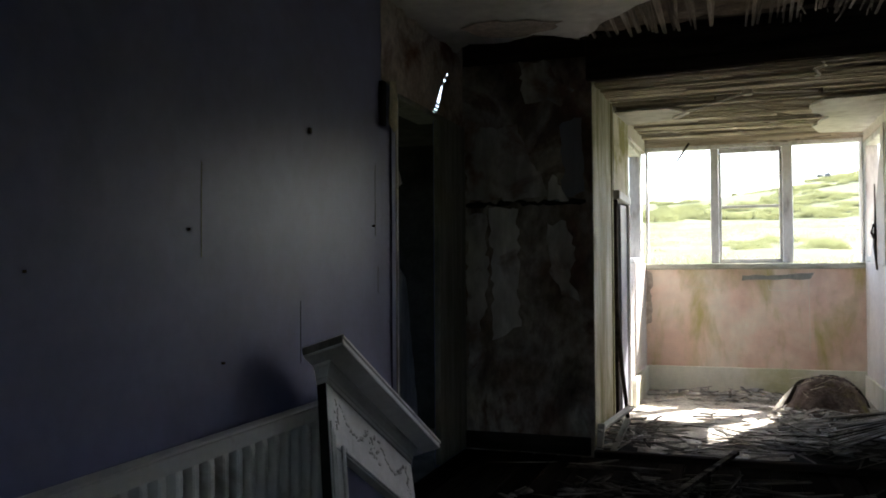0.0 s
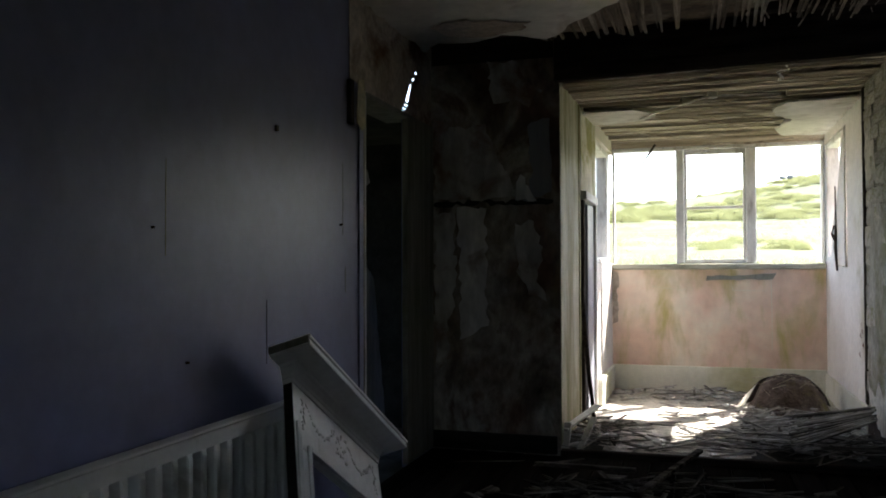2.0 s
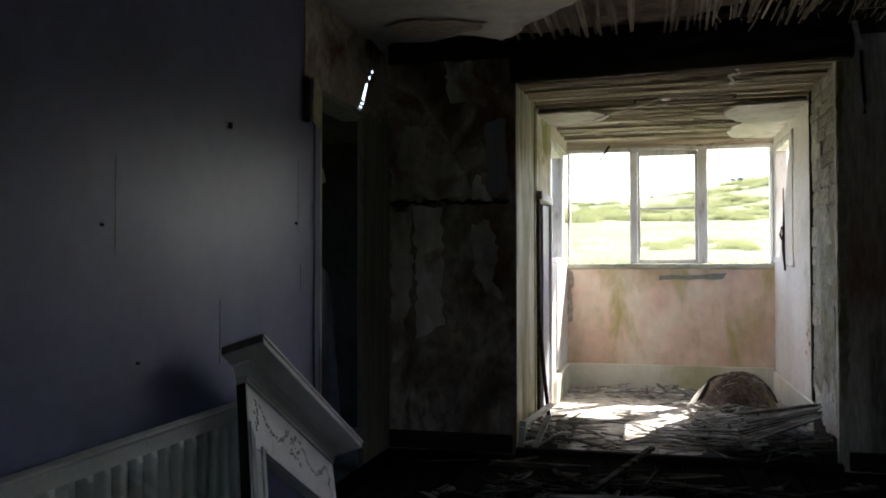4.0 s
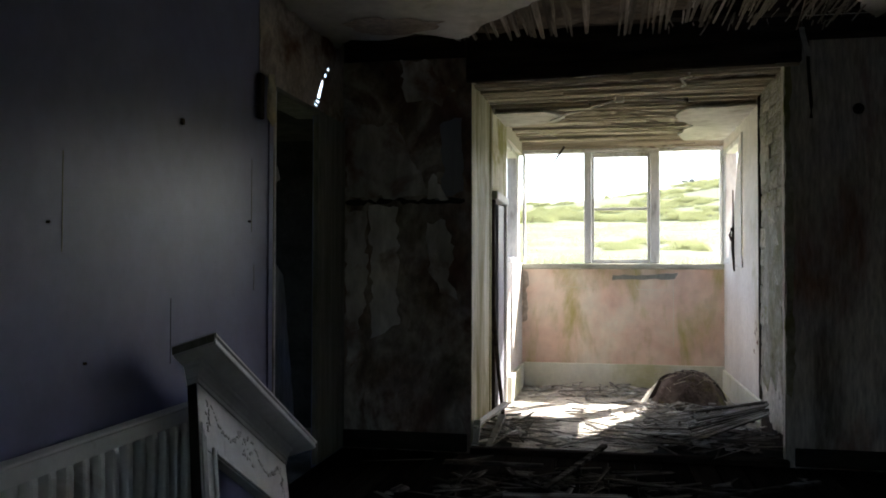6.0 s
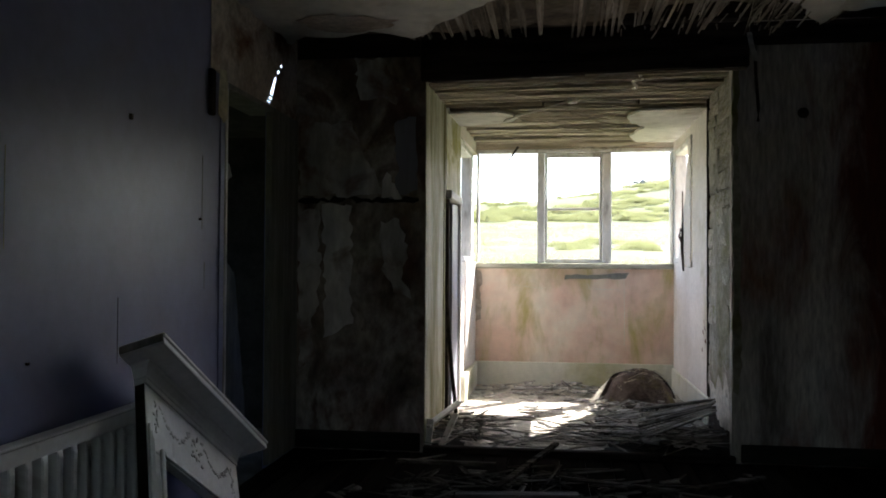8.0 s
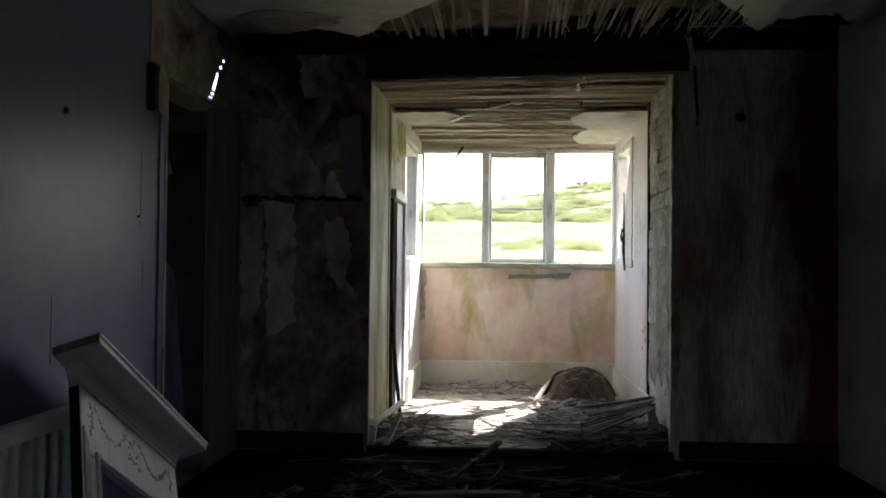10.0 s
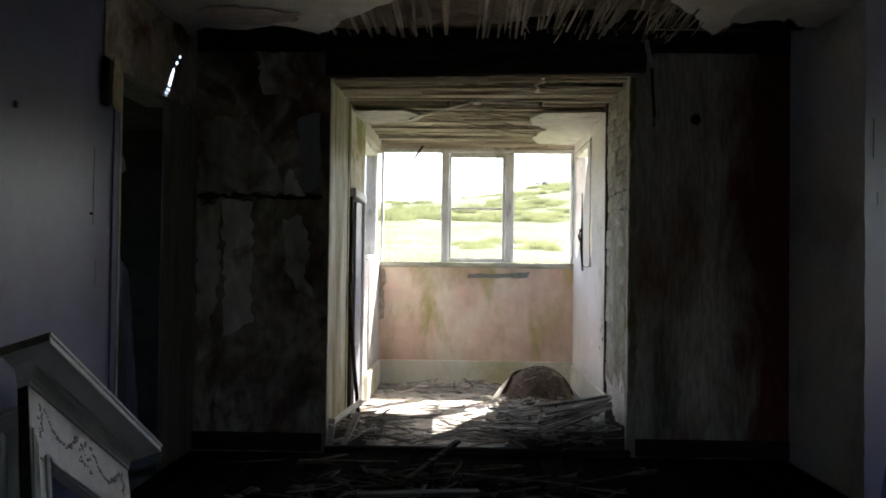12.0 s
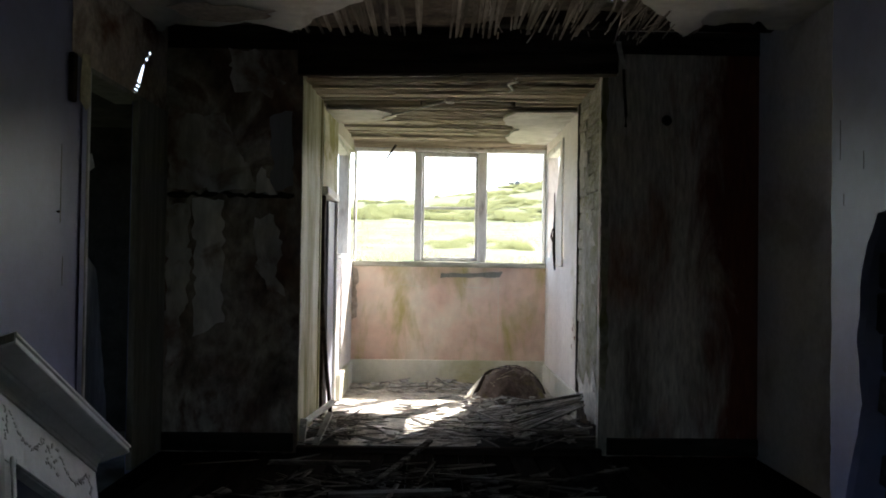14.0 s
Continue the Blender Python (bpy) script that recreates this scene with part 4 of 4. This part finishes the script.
for pts in ([(-0.40, 0.99), (-0.36, 0.93), (-0.1, 0.90), (-0.05, 0.92), (-0.1, 0.905), (-0.36, 0.933)], [(0.30, 0.96), (0.31, 0.9), (0.45, 0.895), (0.60, 0.90), (0.45, 0.90), (0.315, 0.904)],
            [(0.615, 1.08), (0.62, 0.7), (0.618, 0.40), (0.622, 0.40), (0.624, 0.7), (0.619, 1.08)]):
    obj("wall_crack", slab(pts, 0.002, Matrix(((1, 0, 0, 0), (0, 0, -1, YF - 0.001), (0, 1, 0, 0), (0, 0, 0, 1)))), SKIRT, label="fine crack in the pink plaster", category="wall mark")
la_t = empty("window_latch", "rusty iron casement stay hanging on the side light", "window latch", (BR - 0.02, 6.86, 1.35))
part("bar", tube([(0, 0, 0.36), (0.0, -0.02, 0.1), (-0.01, -0.04, -0.10), (0.0, -0.05, -0.28)], [0.005, 0.009, 0.012, 0.007], 6), IRON, la_t)
part("hook", tube([(-0.012, -0.03, -0.05), (-0.03, -0.03, 0.0), (-0.015, -0.03, 0.06)], 0.010, 6), IRON, la_t)
obj("ceiling_cable", tube([(-0.37, 6.17, HL - 0.055), (-0.25, 5.98, HL - 0.048), (-0.05, 5.72, HL - 0.05), (0.10, 5.57, HL - 0.035), (0.30, 5.58, HL - 0.04), (0.54, 5.67, HL - 0.03)], 0.007, 6), OFFW, label="old pale cable hanging from the bay ceiling", category="cable")
obj("junction_box", boxed((0.09, 5.56, HL - 0.045), (0.155, 5.62, HL - 0.006), 0.008), OFFW, label="small pale cable box on the bay laths", category="junction box")
obj("cable", tube([(0.49, 4.93, HL - 0.004), (0.525, 5.05, HL - 0.012), (0.475, 5.14, HL - 0.008), (0.51, 5.24, HL - 0.02), (0.50, 5.34, HL - 0.008)], 0.009, 6), CEIL, label="frayed cord along the laths", category="cable")
obj("hanging_lath", tube([(-0.32, 7.44, 2.17), (-0.39, 7.42, 2.06), (-0.49, 7.40, 1.90)], [0.011, 0.008, 0.003], 5), TIMBER, label="splinter of lath hanging before the window", category="lath")
obj("hanging_lath", tube([(0.10, 7.44, 2.165), (0.45, 7.42, 2.145), (0.80, 7.43, 2.175)], [0.004, 0.010, 0.004], 5), LATHD, label="loose lath sagging along the window head", category="lath")
for k in range(26):
    x, y = rng.uniform(-0.6, 0.55), rng.uniform(5.85, 7.45)
    l = rng.uniform(0.08, 0.35)
    a = rng.gauss(0, 14)
    p = Vector((x, y, HL - 0.016))
    q = p + Vector((l * math.cos(radians(a)), l * math.sin(radians(a)), -rng.uniform(0.005, 0.035)))
    obj("lath_splinter", tube([p, p.lerp(q, 0.5) + Vector((0, 0, -0.004)), q], [0.007, 0.006, 0.002], 4), LATH, label="split end of lath hanging from the bay ceiling", category="lath", group="splinters under the bay ceiling")
obj("leaning_stick", tube([(-0.735, 5.71, 0.96), (-0.72, 5.70, 0.70), (-0.69, 5.66, 0.40), (-0.645, 5.62, 0.03)], [0.010, 0.014, 0.014, 0.013], 7), TIMBER, label="long thin dark stick leaning by the low door", category="stick")

obj("broken_shutter", slab([(6.49, 1.10), (6.49, 2.11), (6.58, 2.09), (6.66, 1.90), (6.80, 1.62), (7.02, 1.42), (7.12, 1.12)], 0.012, Matrix(((0, 0, -1, BR - 0.004), (1, 0, 0, 0), (0, 1, 0, 0), (0, 0, 0, 1))), 0.008, 0.06, rng), WHITEW,
    label="broken white board across the lower side light", category="board")
for y, z in ((5.98, 0.70), (6.02, 0.63), (5.93, 0.57), (6.05, 0.50), (5.96, 0.66)):
    obj("wall_chip", slab([(0, 0), (0.05, 0.01), (0.04, 0.03), (0.01, 0.035)], 0.003, Matrix(((0, 0, -1, BR + 0.001), (1, 0, 0, y), (0, 1, 0, z), (0, 0, 0, 1))), 0.005, 0.02, rng), BARE, label="dark chipped patch in the white plaster", category="wall mark")
# broken white boards at the foot of the reveal
for a, b, w in (((-0.755, 4.97, 0.13), (-0.60, 5.35, 0.22), 0.05), ((-0.745, 4.95, 0.02), (-0.735, 5.0, 0.17), 0.045), ((-0.66, 4.93, 0.02), (-0.59, 5.1, 0.19), 0.04), ((-0.74, 5.0, 0.03), (-0.52, 5.15, 0.07), 0.035),
                ((-0.70, 5.02, 0.03), (-0.50, 5.06, 0.10), 0.03)):
    va, vb = Vector(a), Vector(b)
    m = look(va, vb)
    bm = boxed((-w / 2, -0.008, -(vb - va).length), (w / 2, 0.008, 0), 0.003)
    bmesh.ops.transform(bm, verts=bm.verts, matrix=m)
    obj("broken_board", bm, OLDPAINT, label="splintered white board leaning on the reveal's foot", category="board", group="broken boards by the reveal")

obj("wall_patch", slab([(4.97, 0.16), (5.2, 0.14), (5.5, 0.22), (5.60, 0.40), (5.42, 0.33), (5.3, 0.44), (5.16, 0.36), (5.08, 0.50), (4.99, 0.40)], 0.012, Matrix(((0, 0, -1, OR + 0.014), (1, 0, 0, 0), (0, 1, 0, 0), (0, 0, 0, 1))), 0.018, 0.04, rng), OFFW, label="crumbling white plaster at the foot of the reveal", kind="structure")
# collapsed seat on the bay floor
SX, SY = 0.655, 6.60
def seat_pt(u, v):
    a, r = u * 2 * math.pi, v
    n = 1 + 0.10 * noise.noise((math.cos(a) * 1.5, math.sin(a) * 1.5, v * 2))
    h = 0.222 * (1 - r ** 3.2) + 0.035 * noise.noise((math.cos(a) * r * 4, math.sin(a) * r * 4, 2)) + 0.02 * noise.noise((math.cos(a) * r * 11, math.sin(a) * r * 11, 5))
    return (0.285 * r * n * math.cos(a), 0.24 * r * n * math.sin(a) + 0.02, h * 1.10 + 0.008)
seat = empty("collapsed_armchair_seat", "rotten brown upholstered seat collapsed on the debris", "seat", (SX, SY, 0.03))
part("cushion", rough_sheet(40, 16, lambda u, v: seat_pt(u, 0.02 + 0.98 * v)), CLOTH, seat, smooth=True)
for k in range(34):
    a, r = rng.uniform(0, 6.28), rng.uniform(0.1, 0.8)
    p = Vector(seat_pt(a / 6.283, r))
    part("straw", tube([p, p + Vector((rng.uniform(-0.08, 0.08), rng.uniform(-0.05, 0.05), 0.03 * rng.random())), p + Vector((rng.uniform(-0.14, 0.14), rng.uniform(-0.1, 0.1), -0.02))], 0.0025, 4), LATH, seat)
def hood_pt(u, v):
    a = math.pi * (0.04 + 0.92 * u)
    rr = (0.29 - 0.22 * v * v) * (1 + 0.06 * noise.noise((u * 4, v * 2, 6)))
    return (-math.cos(a) * rr, 0.07 + 0.24 * v, math.sin(a) * (0.262 - 0.03 * v - 0.20 * v * v * v) * (1 + 0.08 * noise.noise((u * 6, v * 3, 9))) + 0.01)
hd = rough_sheet(28, 12, hood_pt)
bmesh.ops.solidify(hd, geom=hd.faces[:], thickness=0.005)
part("hood", hd, CLOTH, seat, "curved brown back shell, dented", smooth=True)
part("piping", tube([hood_pt(k / 24, 0) for k in range(25)], 0.004, 6), SHARD, seat, "pale frayed edge")
fl = rough_sheet(6, 6, lambda u, v: (0.265 + 0.075 * u + 0.085 * v, 6.34 + 0.05 * u * u, 0.075 + 0.03 * u + 0.16 * v * (0.75 + 0.25 * u)))
bmesh.ops.solidify(fl, geom=fl.faces[:], thickness=0.004)
obj("torn_card", fl, OFFW, label="torn sheet of white card leaning on the seat", category="card")

# fallen panel of ceiling laths
def lath_panel(label, bl_, tl_, br_, tr_, n):
    """A sheet of laths between a left and a right edge."""
    bl_, tl_, br_, tr_ = (Vector(p) for p in (bl_, tl_, br_, tr_))
    o = (bl_ + tl_ + br_ + tr_) / 4
    top = empty("fallen_ceiling_section", label, "ceiling debris", o)
    for k in range(n):
        u = (k + 0.5) / n
        a, b = bl_.lerp(tl_, u) - o, br_.lerp(tr_, u) - o
        a += (a - b) * rng.uniform(-0.12, 0.10)
        b += (b - a) * rng.uniform(-0.04, 0.03)
        wide = ((tl_ - bl_).length + (tr_ - br_).length) / 2 / n * 0.43
        bm = boxed((-wide, -0.004, -(b - a).length), (wide, 0.004, 0), 0.0015)
        side = (tl_ - bl_).lerp(tr_ - br_, 0.5).normalized()
        d = (a - b).normalized()
        nrm = d.cross(side).normalized()
        side = nrm.cross(d)
        bmesh.ops.transform(bm, verts=bm.verts, matrix=Matrix.Translation(a + nrm * rng.uniform(-0.006, 0.006)) @ Matrix((side, nrm, d)).transposed().to_4x4())
        part("lath", bm, SHARD, top)
    for u in (0.25, 0.8):
        p, q = bl_.lerp(br_, u) - o, tl_.lerp(tr_, u) - o
        bm = boxed((-0.014, 0.012, -(q - p).length * 0.9), (0.014, 0.03, -0.02), 0.003)
        bmesh.ops.transform(bm, verts=bm.verts, matrix=look(p - Vector((0, 0, 0.03)), q - Vector((0, 0, 0.03))))
        part("batten", bm, TIMBER, top)
    return top


lath_panel("fallen panel of grey ceiling laths lying tilted on the rubble", (0.50, 5.00, 0.075), (0.55, 5.46, 0.20), (0.955, 5.13, 0.235), (0.985, 5.34, 0.285), 24)
lath_panel("fallen lath panel lying almost flat in the rubble", (0.26, 5.18, 0.085), (0.30, 5.58, 0.13), (0.50, 5.05, 0.10), (0.555, 5.47, 0.195), 17)

# ---- rubble of broken laths and plaster ----
def shard_mesh(name, lo, hi, bevel, material, seed):
    r = random.Random(seed)
    bm = boxed(lo, hi, bevel)
    for v in bm.verts:
        v.co.x += r.uniform(-0.02, 0.02)
        v.co.y += r.uniform(-0.3, 0.3) * (hi[1] - lo[1]) * 0.4
        v.co.z += r.uniform(-0.2, 0.2) * (hi[2] - lo[2])
    me = bpy.data.meshes.new(name)
    bmesh.ops.recalc_face_normals(bm, faces=bm.faces)
    bm.to_mesh(me)
    bm.free()
    me.materials.append(material)
    return me


lath_meshes = [shard_mesh("broken_lath", (-l / 2, -w, -0.003), (l / 2, w, 0.003), 0.0015, SHARD, i) for i, (l, w) in enumerate(((0.12, 0.009), (0.17, 0.012), (0.22, 0.007), (0.28, 0.011), (0.36, 0.009), (0.48, 0.012)))]
chip_meshes = [shard_mesh("plaster_chip", (-s, -s * 0.7, -0.007), (s, s * 0.7, 0.007), 0.004, CHIP, 20 + i) for i, s in enumerate((0.012, 0.018, 0.026, 0.045))]
heap = empty("rubble_heap", "heap of broken grey laths and plaster chips on the bay floor", "rubble", (0.1, 6.1, 0))
def scatter(parent, count, xr, yr, base, lath_share, tilt):
    for k in range(count):
        px, py = rng.uniform(*xr), rng.uniform(*yr)
        h = base + bay_z(px, py) + rng.uniform(0, 0.045) if py > YW else base + rng.uniform(0, 0.03)
        if rng.random() < lath_share:
            me, nm = lath_meshes[int(rng.random() ** 1.2 * 6)], "broken_lath"
        else:
            me, nm = chip_meshes[int(rng.random() ** 1.6 * 4)], "plaster_chip"
        if parent is heap and -0.42 < px < 0.30 and py < 6.0:
            if rng.random() < 0.68:
                continue
            h, tilt_k = bay_z(px, py) + 0.006, 0.12
        else:
            tilt_k = 1.0
        ang = rng.gauss(0, 28) if rng.random() < 0.7 else rng.uniform(-90, 90)
        ob = new(nm, me)
        ob.parent = parent
        ob.matrix_basis = Matrix.Translation(-Vector(parent.location)) @ pose(px, py, h, rng.gauss(0, tilt * tilt_k), rng.gauss(0, tilt * 0.7 * tilt_k), ang)
scatter(heap, 330, (OL + 0.1, BR - 0.12), (4.95, 5.45), 0.03, 0.62, 13)
scatter(heap, 110, (OL + 0.1, BR - 0.12), (5.35, 5.8), 0.005, 0.6, 4)
scatter(heap, 40, (OL + 0.1, BR - 0.12), (5.75, 6.9), 0.0, 0.3, 1.5)
scatter(heap, 120, (BL + 0.08, BR - 0.1), (6.8, 7.4), 0.01, 0.35, 6)
scatter(heap, 90, (0.34, 0.96), (5.85, 6.38), 0.025, 0.55, 12)
heap2 = empty("rubble_heap", "dark scattered laths and plaster on the room floor", "rubble", (0.1, 4.2, 0))
# darker copy of the lath colour, standing in for shade on this floor
SHADESH = mat("shaded_lath", [(0.3, (0.015, 0.013, 0.011)), (0.5, (0.07, 0.062, 0.052)), (0.72, (0.24, 0.22, 0.19))], 3.0, 8, spec=0.0, rough=1.0, bump=0.4, bscale=50, stretch=(1, 9, 9), grain=0.3, vary=0.75)
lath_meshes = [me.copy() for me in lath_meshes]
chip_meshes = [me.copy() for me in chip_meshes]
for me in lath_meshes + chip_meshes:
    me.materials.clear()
    me.materials.append(SHADESH)
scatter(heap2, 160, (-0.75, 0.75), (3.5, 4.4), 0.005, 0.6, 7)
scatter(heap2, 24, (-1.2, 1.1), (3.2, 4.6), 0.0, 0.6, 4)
for a, b, w, mt, lb in (((-0.45, 3.88, 0.03), (0.12, 3.92, 0.04), 0.06, SHARD, "pale painted board lying on the dark floor"), ((0.02, 4.75, 0.10), (-0.27, 4.02, 0.03), 0.035, SHADESH, "long broken lath lying across the floor"),
                        ((0.45, 4.0, 0.03), (1.05, 4.35, 0.05), 0.03, SHADESH, "long broken lath lying across the floor"), ((-0.85, 4.55, 0.02), (-0.3, 4.42, 0.05), 0.03, SHADESH, "long broken lath lying across the floor")):
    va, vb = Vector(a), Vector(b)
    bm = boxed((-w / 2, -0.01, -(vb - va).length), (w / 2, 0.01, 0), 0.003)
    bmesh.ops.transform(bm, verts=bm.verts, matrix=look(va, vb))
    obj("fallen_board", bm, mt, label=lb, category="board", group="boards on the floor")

# ---- beyond the inner door ----
pl = slab([(0, 0), (0.22, 0), (0.10, 1.05), (0.04, 1.12)], 0.02, pose(-1.85, 4.42, 0, 90, 0, 65), 0.005, 0.06, rng)
obj("leaning_plank", pl, JAMB, label="pale broken plank leaning in the dark doorway", category="plank")
pp = slab([(0, 0), (0.36, 0.22), (0.34, 0.30), (0.0, 0.30)], 0.004, pose(-2.32, YW - 0.02, 1.42, 90, 0, 0), 0.01, 0.05, rng)
obj("wallpaper_scrap", pp, PAPER, label="pale scrap of paper in the dark next room", category="wallpaper")

# ---- stones in the fireplace hole ----
hearth = empty("hearth_stones", "sooty rubble stones inside the torn fireplace hole", "stones", (1.85, 2.5, 0))
soot_stones = []
for me in bricks:
    m2 = me.copy()
    m2.name = "stone"
    m2.materials.clear()
    m2.materials.append(HEARTH)
    soot_stones.append(m2)
z = 0.0
while z < 1.42:
    h = rng.uniform(0.10, 0.18)
    y = -0.58
    while y < 0.72:
        w = rng.uniform(0.16, 0.34)
        lay(hearth, "stone", soot_stones[rng.randrange(4)], (0.04 + rng.uniform(-0.03, 0.02), y + w / 2, z + h / 2), (0.14, w - 0.015, h - 0.015), (0, 0, rng.uniform(-4, 4)))
        y += w
    z += h

# ---- shrubs on the hill ----
def leaf_clump(seed, n, size):
    r = random.Random(seed)
    vs, fs = [], []
    for k in range(n):
        a, c = r.uniform(0, 6.28), r.uniform(0, 1)
        rr = (0.55 + 0.45 * r.random()) * (1 + 0.25 * noise.noise((math.cos(a) * 2, math.sin(a) * 2, c * 2 + seed)))
        p = Vector((math.cos(a) * math.sqrt(1 - c * c) * rr, math.sin(a) * math.sqrt(1 - c * c) * rr, c * rr * 0.75))
        q = Euler((r.uniform(0, 3), r.uniform(0, 3), r.uniform(0, 3))).to_matrix()
        s = size * r.uniform(0.6, 1.4)
        i = len(vs)
        vs += [p + q @ Vector(d) * s for d in ((-0.5, 0, 0), (0, -0.3, 0.1), (0.5, 0, 0), (0, 0.3, 0.1))]
        fs.append((i, i + 1, i + 2, i + 3))
    me = bpy.data.meshes.new("crown")
    me.from_pydata([tuple(v) for v in vs], [], fs)
    me.materials.append(LEAF)
    return me


crowns = [leaf_clump(60 + i, 4200, 0.055) for i in range(4)]
trunk_me = bpy.data.meshes.new("trunk")
tb = tube([(0, 0, -0.3), (0.02, 0, 0.1), (0.05, 0.03, 0.45)], [0.09, 0.06, 0.02], 6)
tb.to_mesh(trunk_me)
tb.free()
trunk_me.materials.append(TIMBER)


def shrub(x, y, w, h, label):
    top = empty("shrub", label, "shrub", (x, y, hill(x, y) - 0.1), "shrubs on the hillside")
    for nm, me in (("crown", crowns[rng.randrange(4)]), ("trunk", trunk_me)):
        ob = new(nm, me)
        ob.parent = top
        ob.matrix_basis = pose(0, 0, 0, 0, 0, rng.uniform(0, 360)) @ Matrix.Diagonal((w, w, h, 1))


# tall grass standing in the meadow
r3 = random.Random(31)
vs, fs = [], []
while len(fs) < 42000:
    y = 9.5 + 68 * r3.random() ** 0.8
    x = r3.uniform(-0.2, 0.24) * y
    if noise.noise((x * 0.25, y * 0.10, 3)) + 0.5 * noise.noise((x * 0.9, y * 0.4, 8)) < r3.uniform(-0.2, 0.45):
        continue
    z, h, w = hill(x, y) - 0.05, r3.uniform(0.06, 0.20), r3.uniform(0.006, 0.018) * (0.5 + y / 40)
    a, i = r3.uniform(0, 3.14), len(vs)
    dx, dy = math.cos(a) * w, math.sin(a) * w
    tx, ty = r3.gauss(0, 0.05), r3.gauss(0, 0.05)
    vs += [(x - dx, y - dy, z), (x + dx, y + dy, z), (x + tx + dx * 0.5, y + ty + dy * 0.5, z + h * 0.8), (x + tx * 1.6, y + ty * 1.6, z + h)]
    fs.append((i, i + 1, i + 2, i + 3))
gm = bpy.data.meshes.new("meadow_grass")
gm.from_pydata(vs, [], fs)
gm.materials.append(TUFT)
tagged(new("meadow_grass", gm), "tall pale green grass standing in the meadow", "grass", "", "stuff")

r2 = random.Random(12)
for k in range(120):
    y = r2.uniform(82, 106)
    x = (-0.16 + 0.38 * (k + r2.random()) / 120) * y
    shrub(x, y, r2.uniform(0.6, 2.6), r2.uniform(0.3, 1.2) + 0.7 * max(0, noise.noise((x * 0.35, y * 0.1, 4))), "low dense green shrub at the meadow's edge")
for k in range(26):
    y = r2.uniform(100, 128)
    shrub(r2.uniform(0.05, 0.165) * y, y, r2.uniform(0.7, 2.0), r2.uniform(0.4, 1.1), "round green shrub on the hillside")
for k in range(22):
    y = r2.uniform(112, 136)
    x = r2.uniform(-0.13, 0.19) * y
    shrub(x, y, r2.uniform(0.6, 1.8), r2.uniform(0.4, 1.1), "dark green shrub high on the hill")
for k in range(16):
    y = r2.uniform(132, 140)
    shrub(r2.uniform(0.088, 0.16) * y, y, r2.uniform(1.2, 3.0), r2.uniform(0.7, 1.7), "dark green shrub on the hilltop")
for k in range(26):
    y = r2.uniform(34, 46)
    shrub(r2.uniform(0.005, 0.055) * y if k < 15 else r2.uniform(0.05, 0.12) * y, y, r2.uniform(0.4, 1.0), r2.uniform(0.2, 0.55), "small green weed clump in the meadow")
rk = empty("rock_outcrop", "grey rocks on the hill's skyline", "rocks", (0.118 * 137, 137, hill(0.118 * 137, 137) - 0.35))
for k in range(7):
    bm = bmesh.new()
    bmesh.ops.create_icosphere(bm, subdivisions=2, radius=1, matrix=Matrix.Translation((k * 1.0 - 3, r2.uniform(-0.5, 0.5), r2.uniform(0.4, 0.9))) @ Matrix.Diagonal((r2.uniform(0.4, 0.8), 0.6, r2.uniform(0.25, 0.45), 1)))
    for v in bm.verts:
        v.co += Vector((0.2 * noise.noise(v.co * 1.3), 0.2 * noise.noise(v.co * 1.7), 0.2 * noise.noise(v.co * 1.1)))
    part("rock", bm, ROCK, rk)

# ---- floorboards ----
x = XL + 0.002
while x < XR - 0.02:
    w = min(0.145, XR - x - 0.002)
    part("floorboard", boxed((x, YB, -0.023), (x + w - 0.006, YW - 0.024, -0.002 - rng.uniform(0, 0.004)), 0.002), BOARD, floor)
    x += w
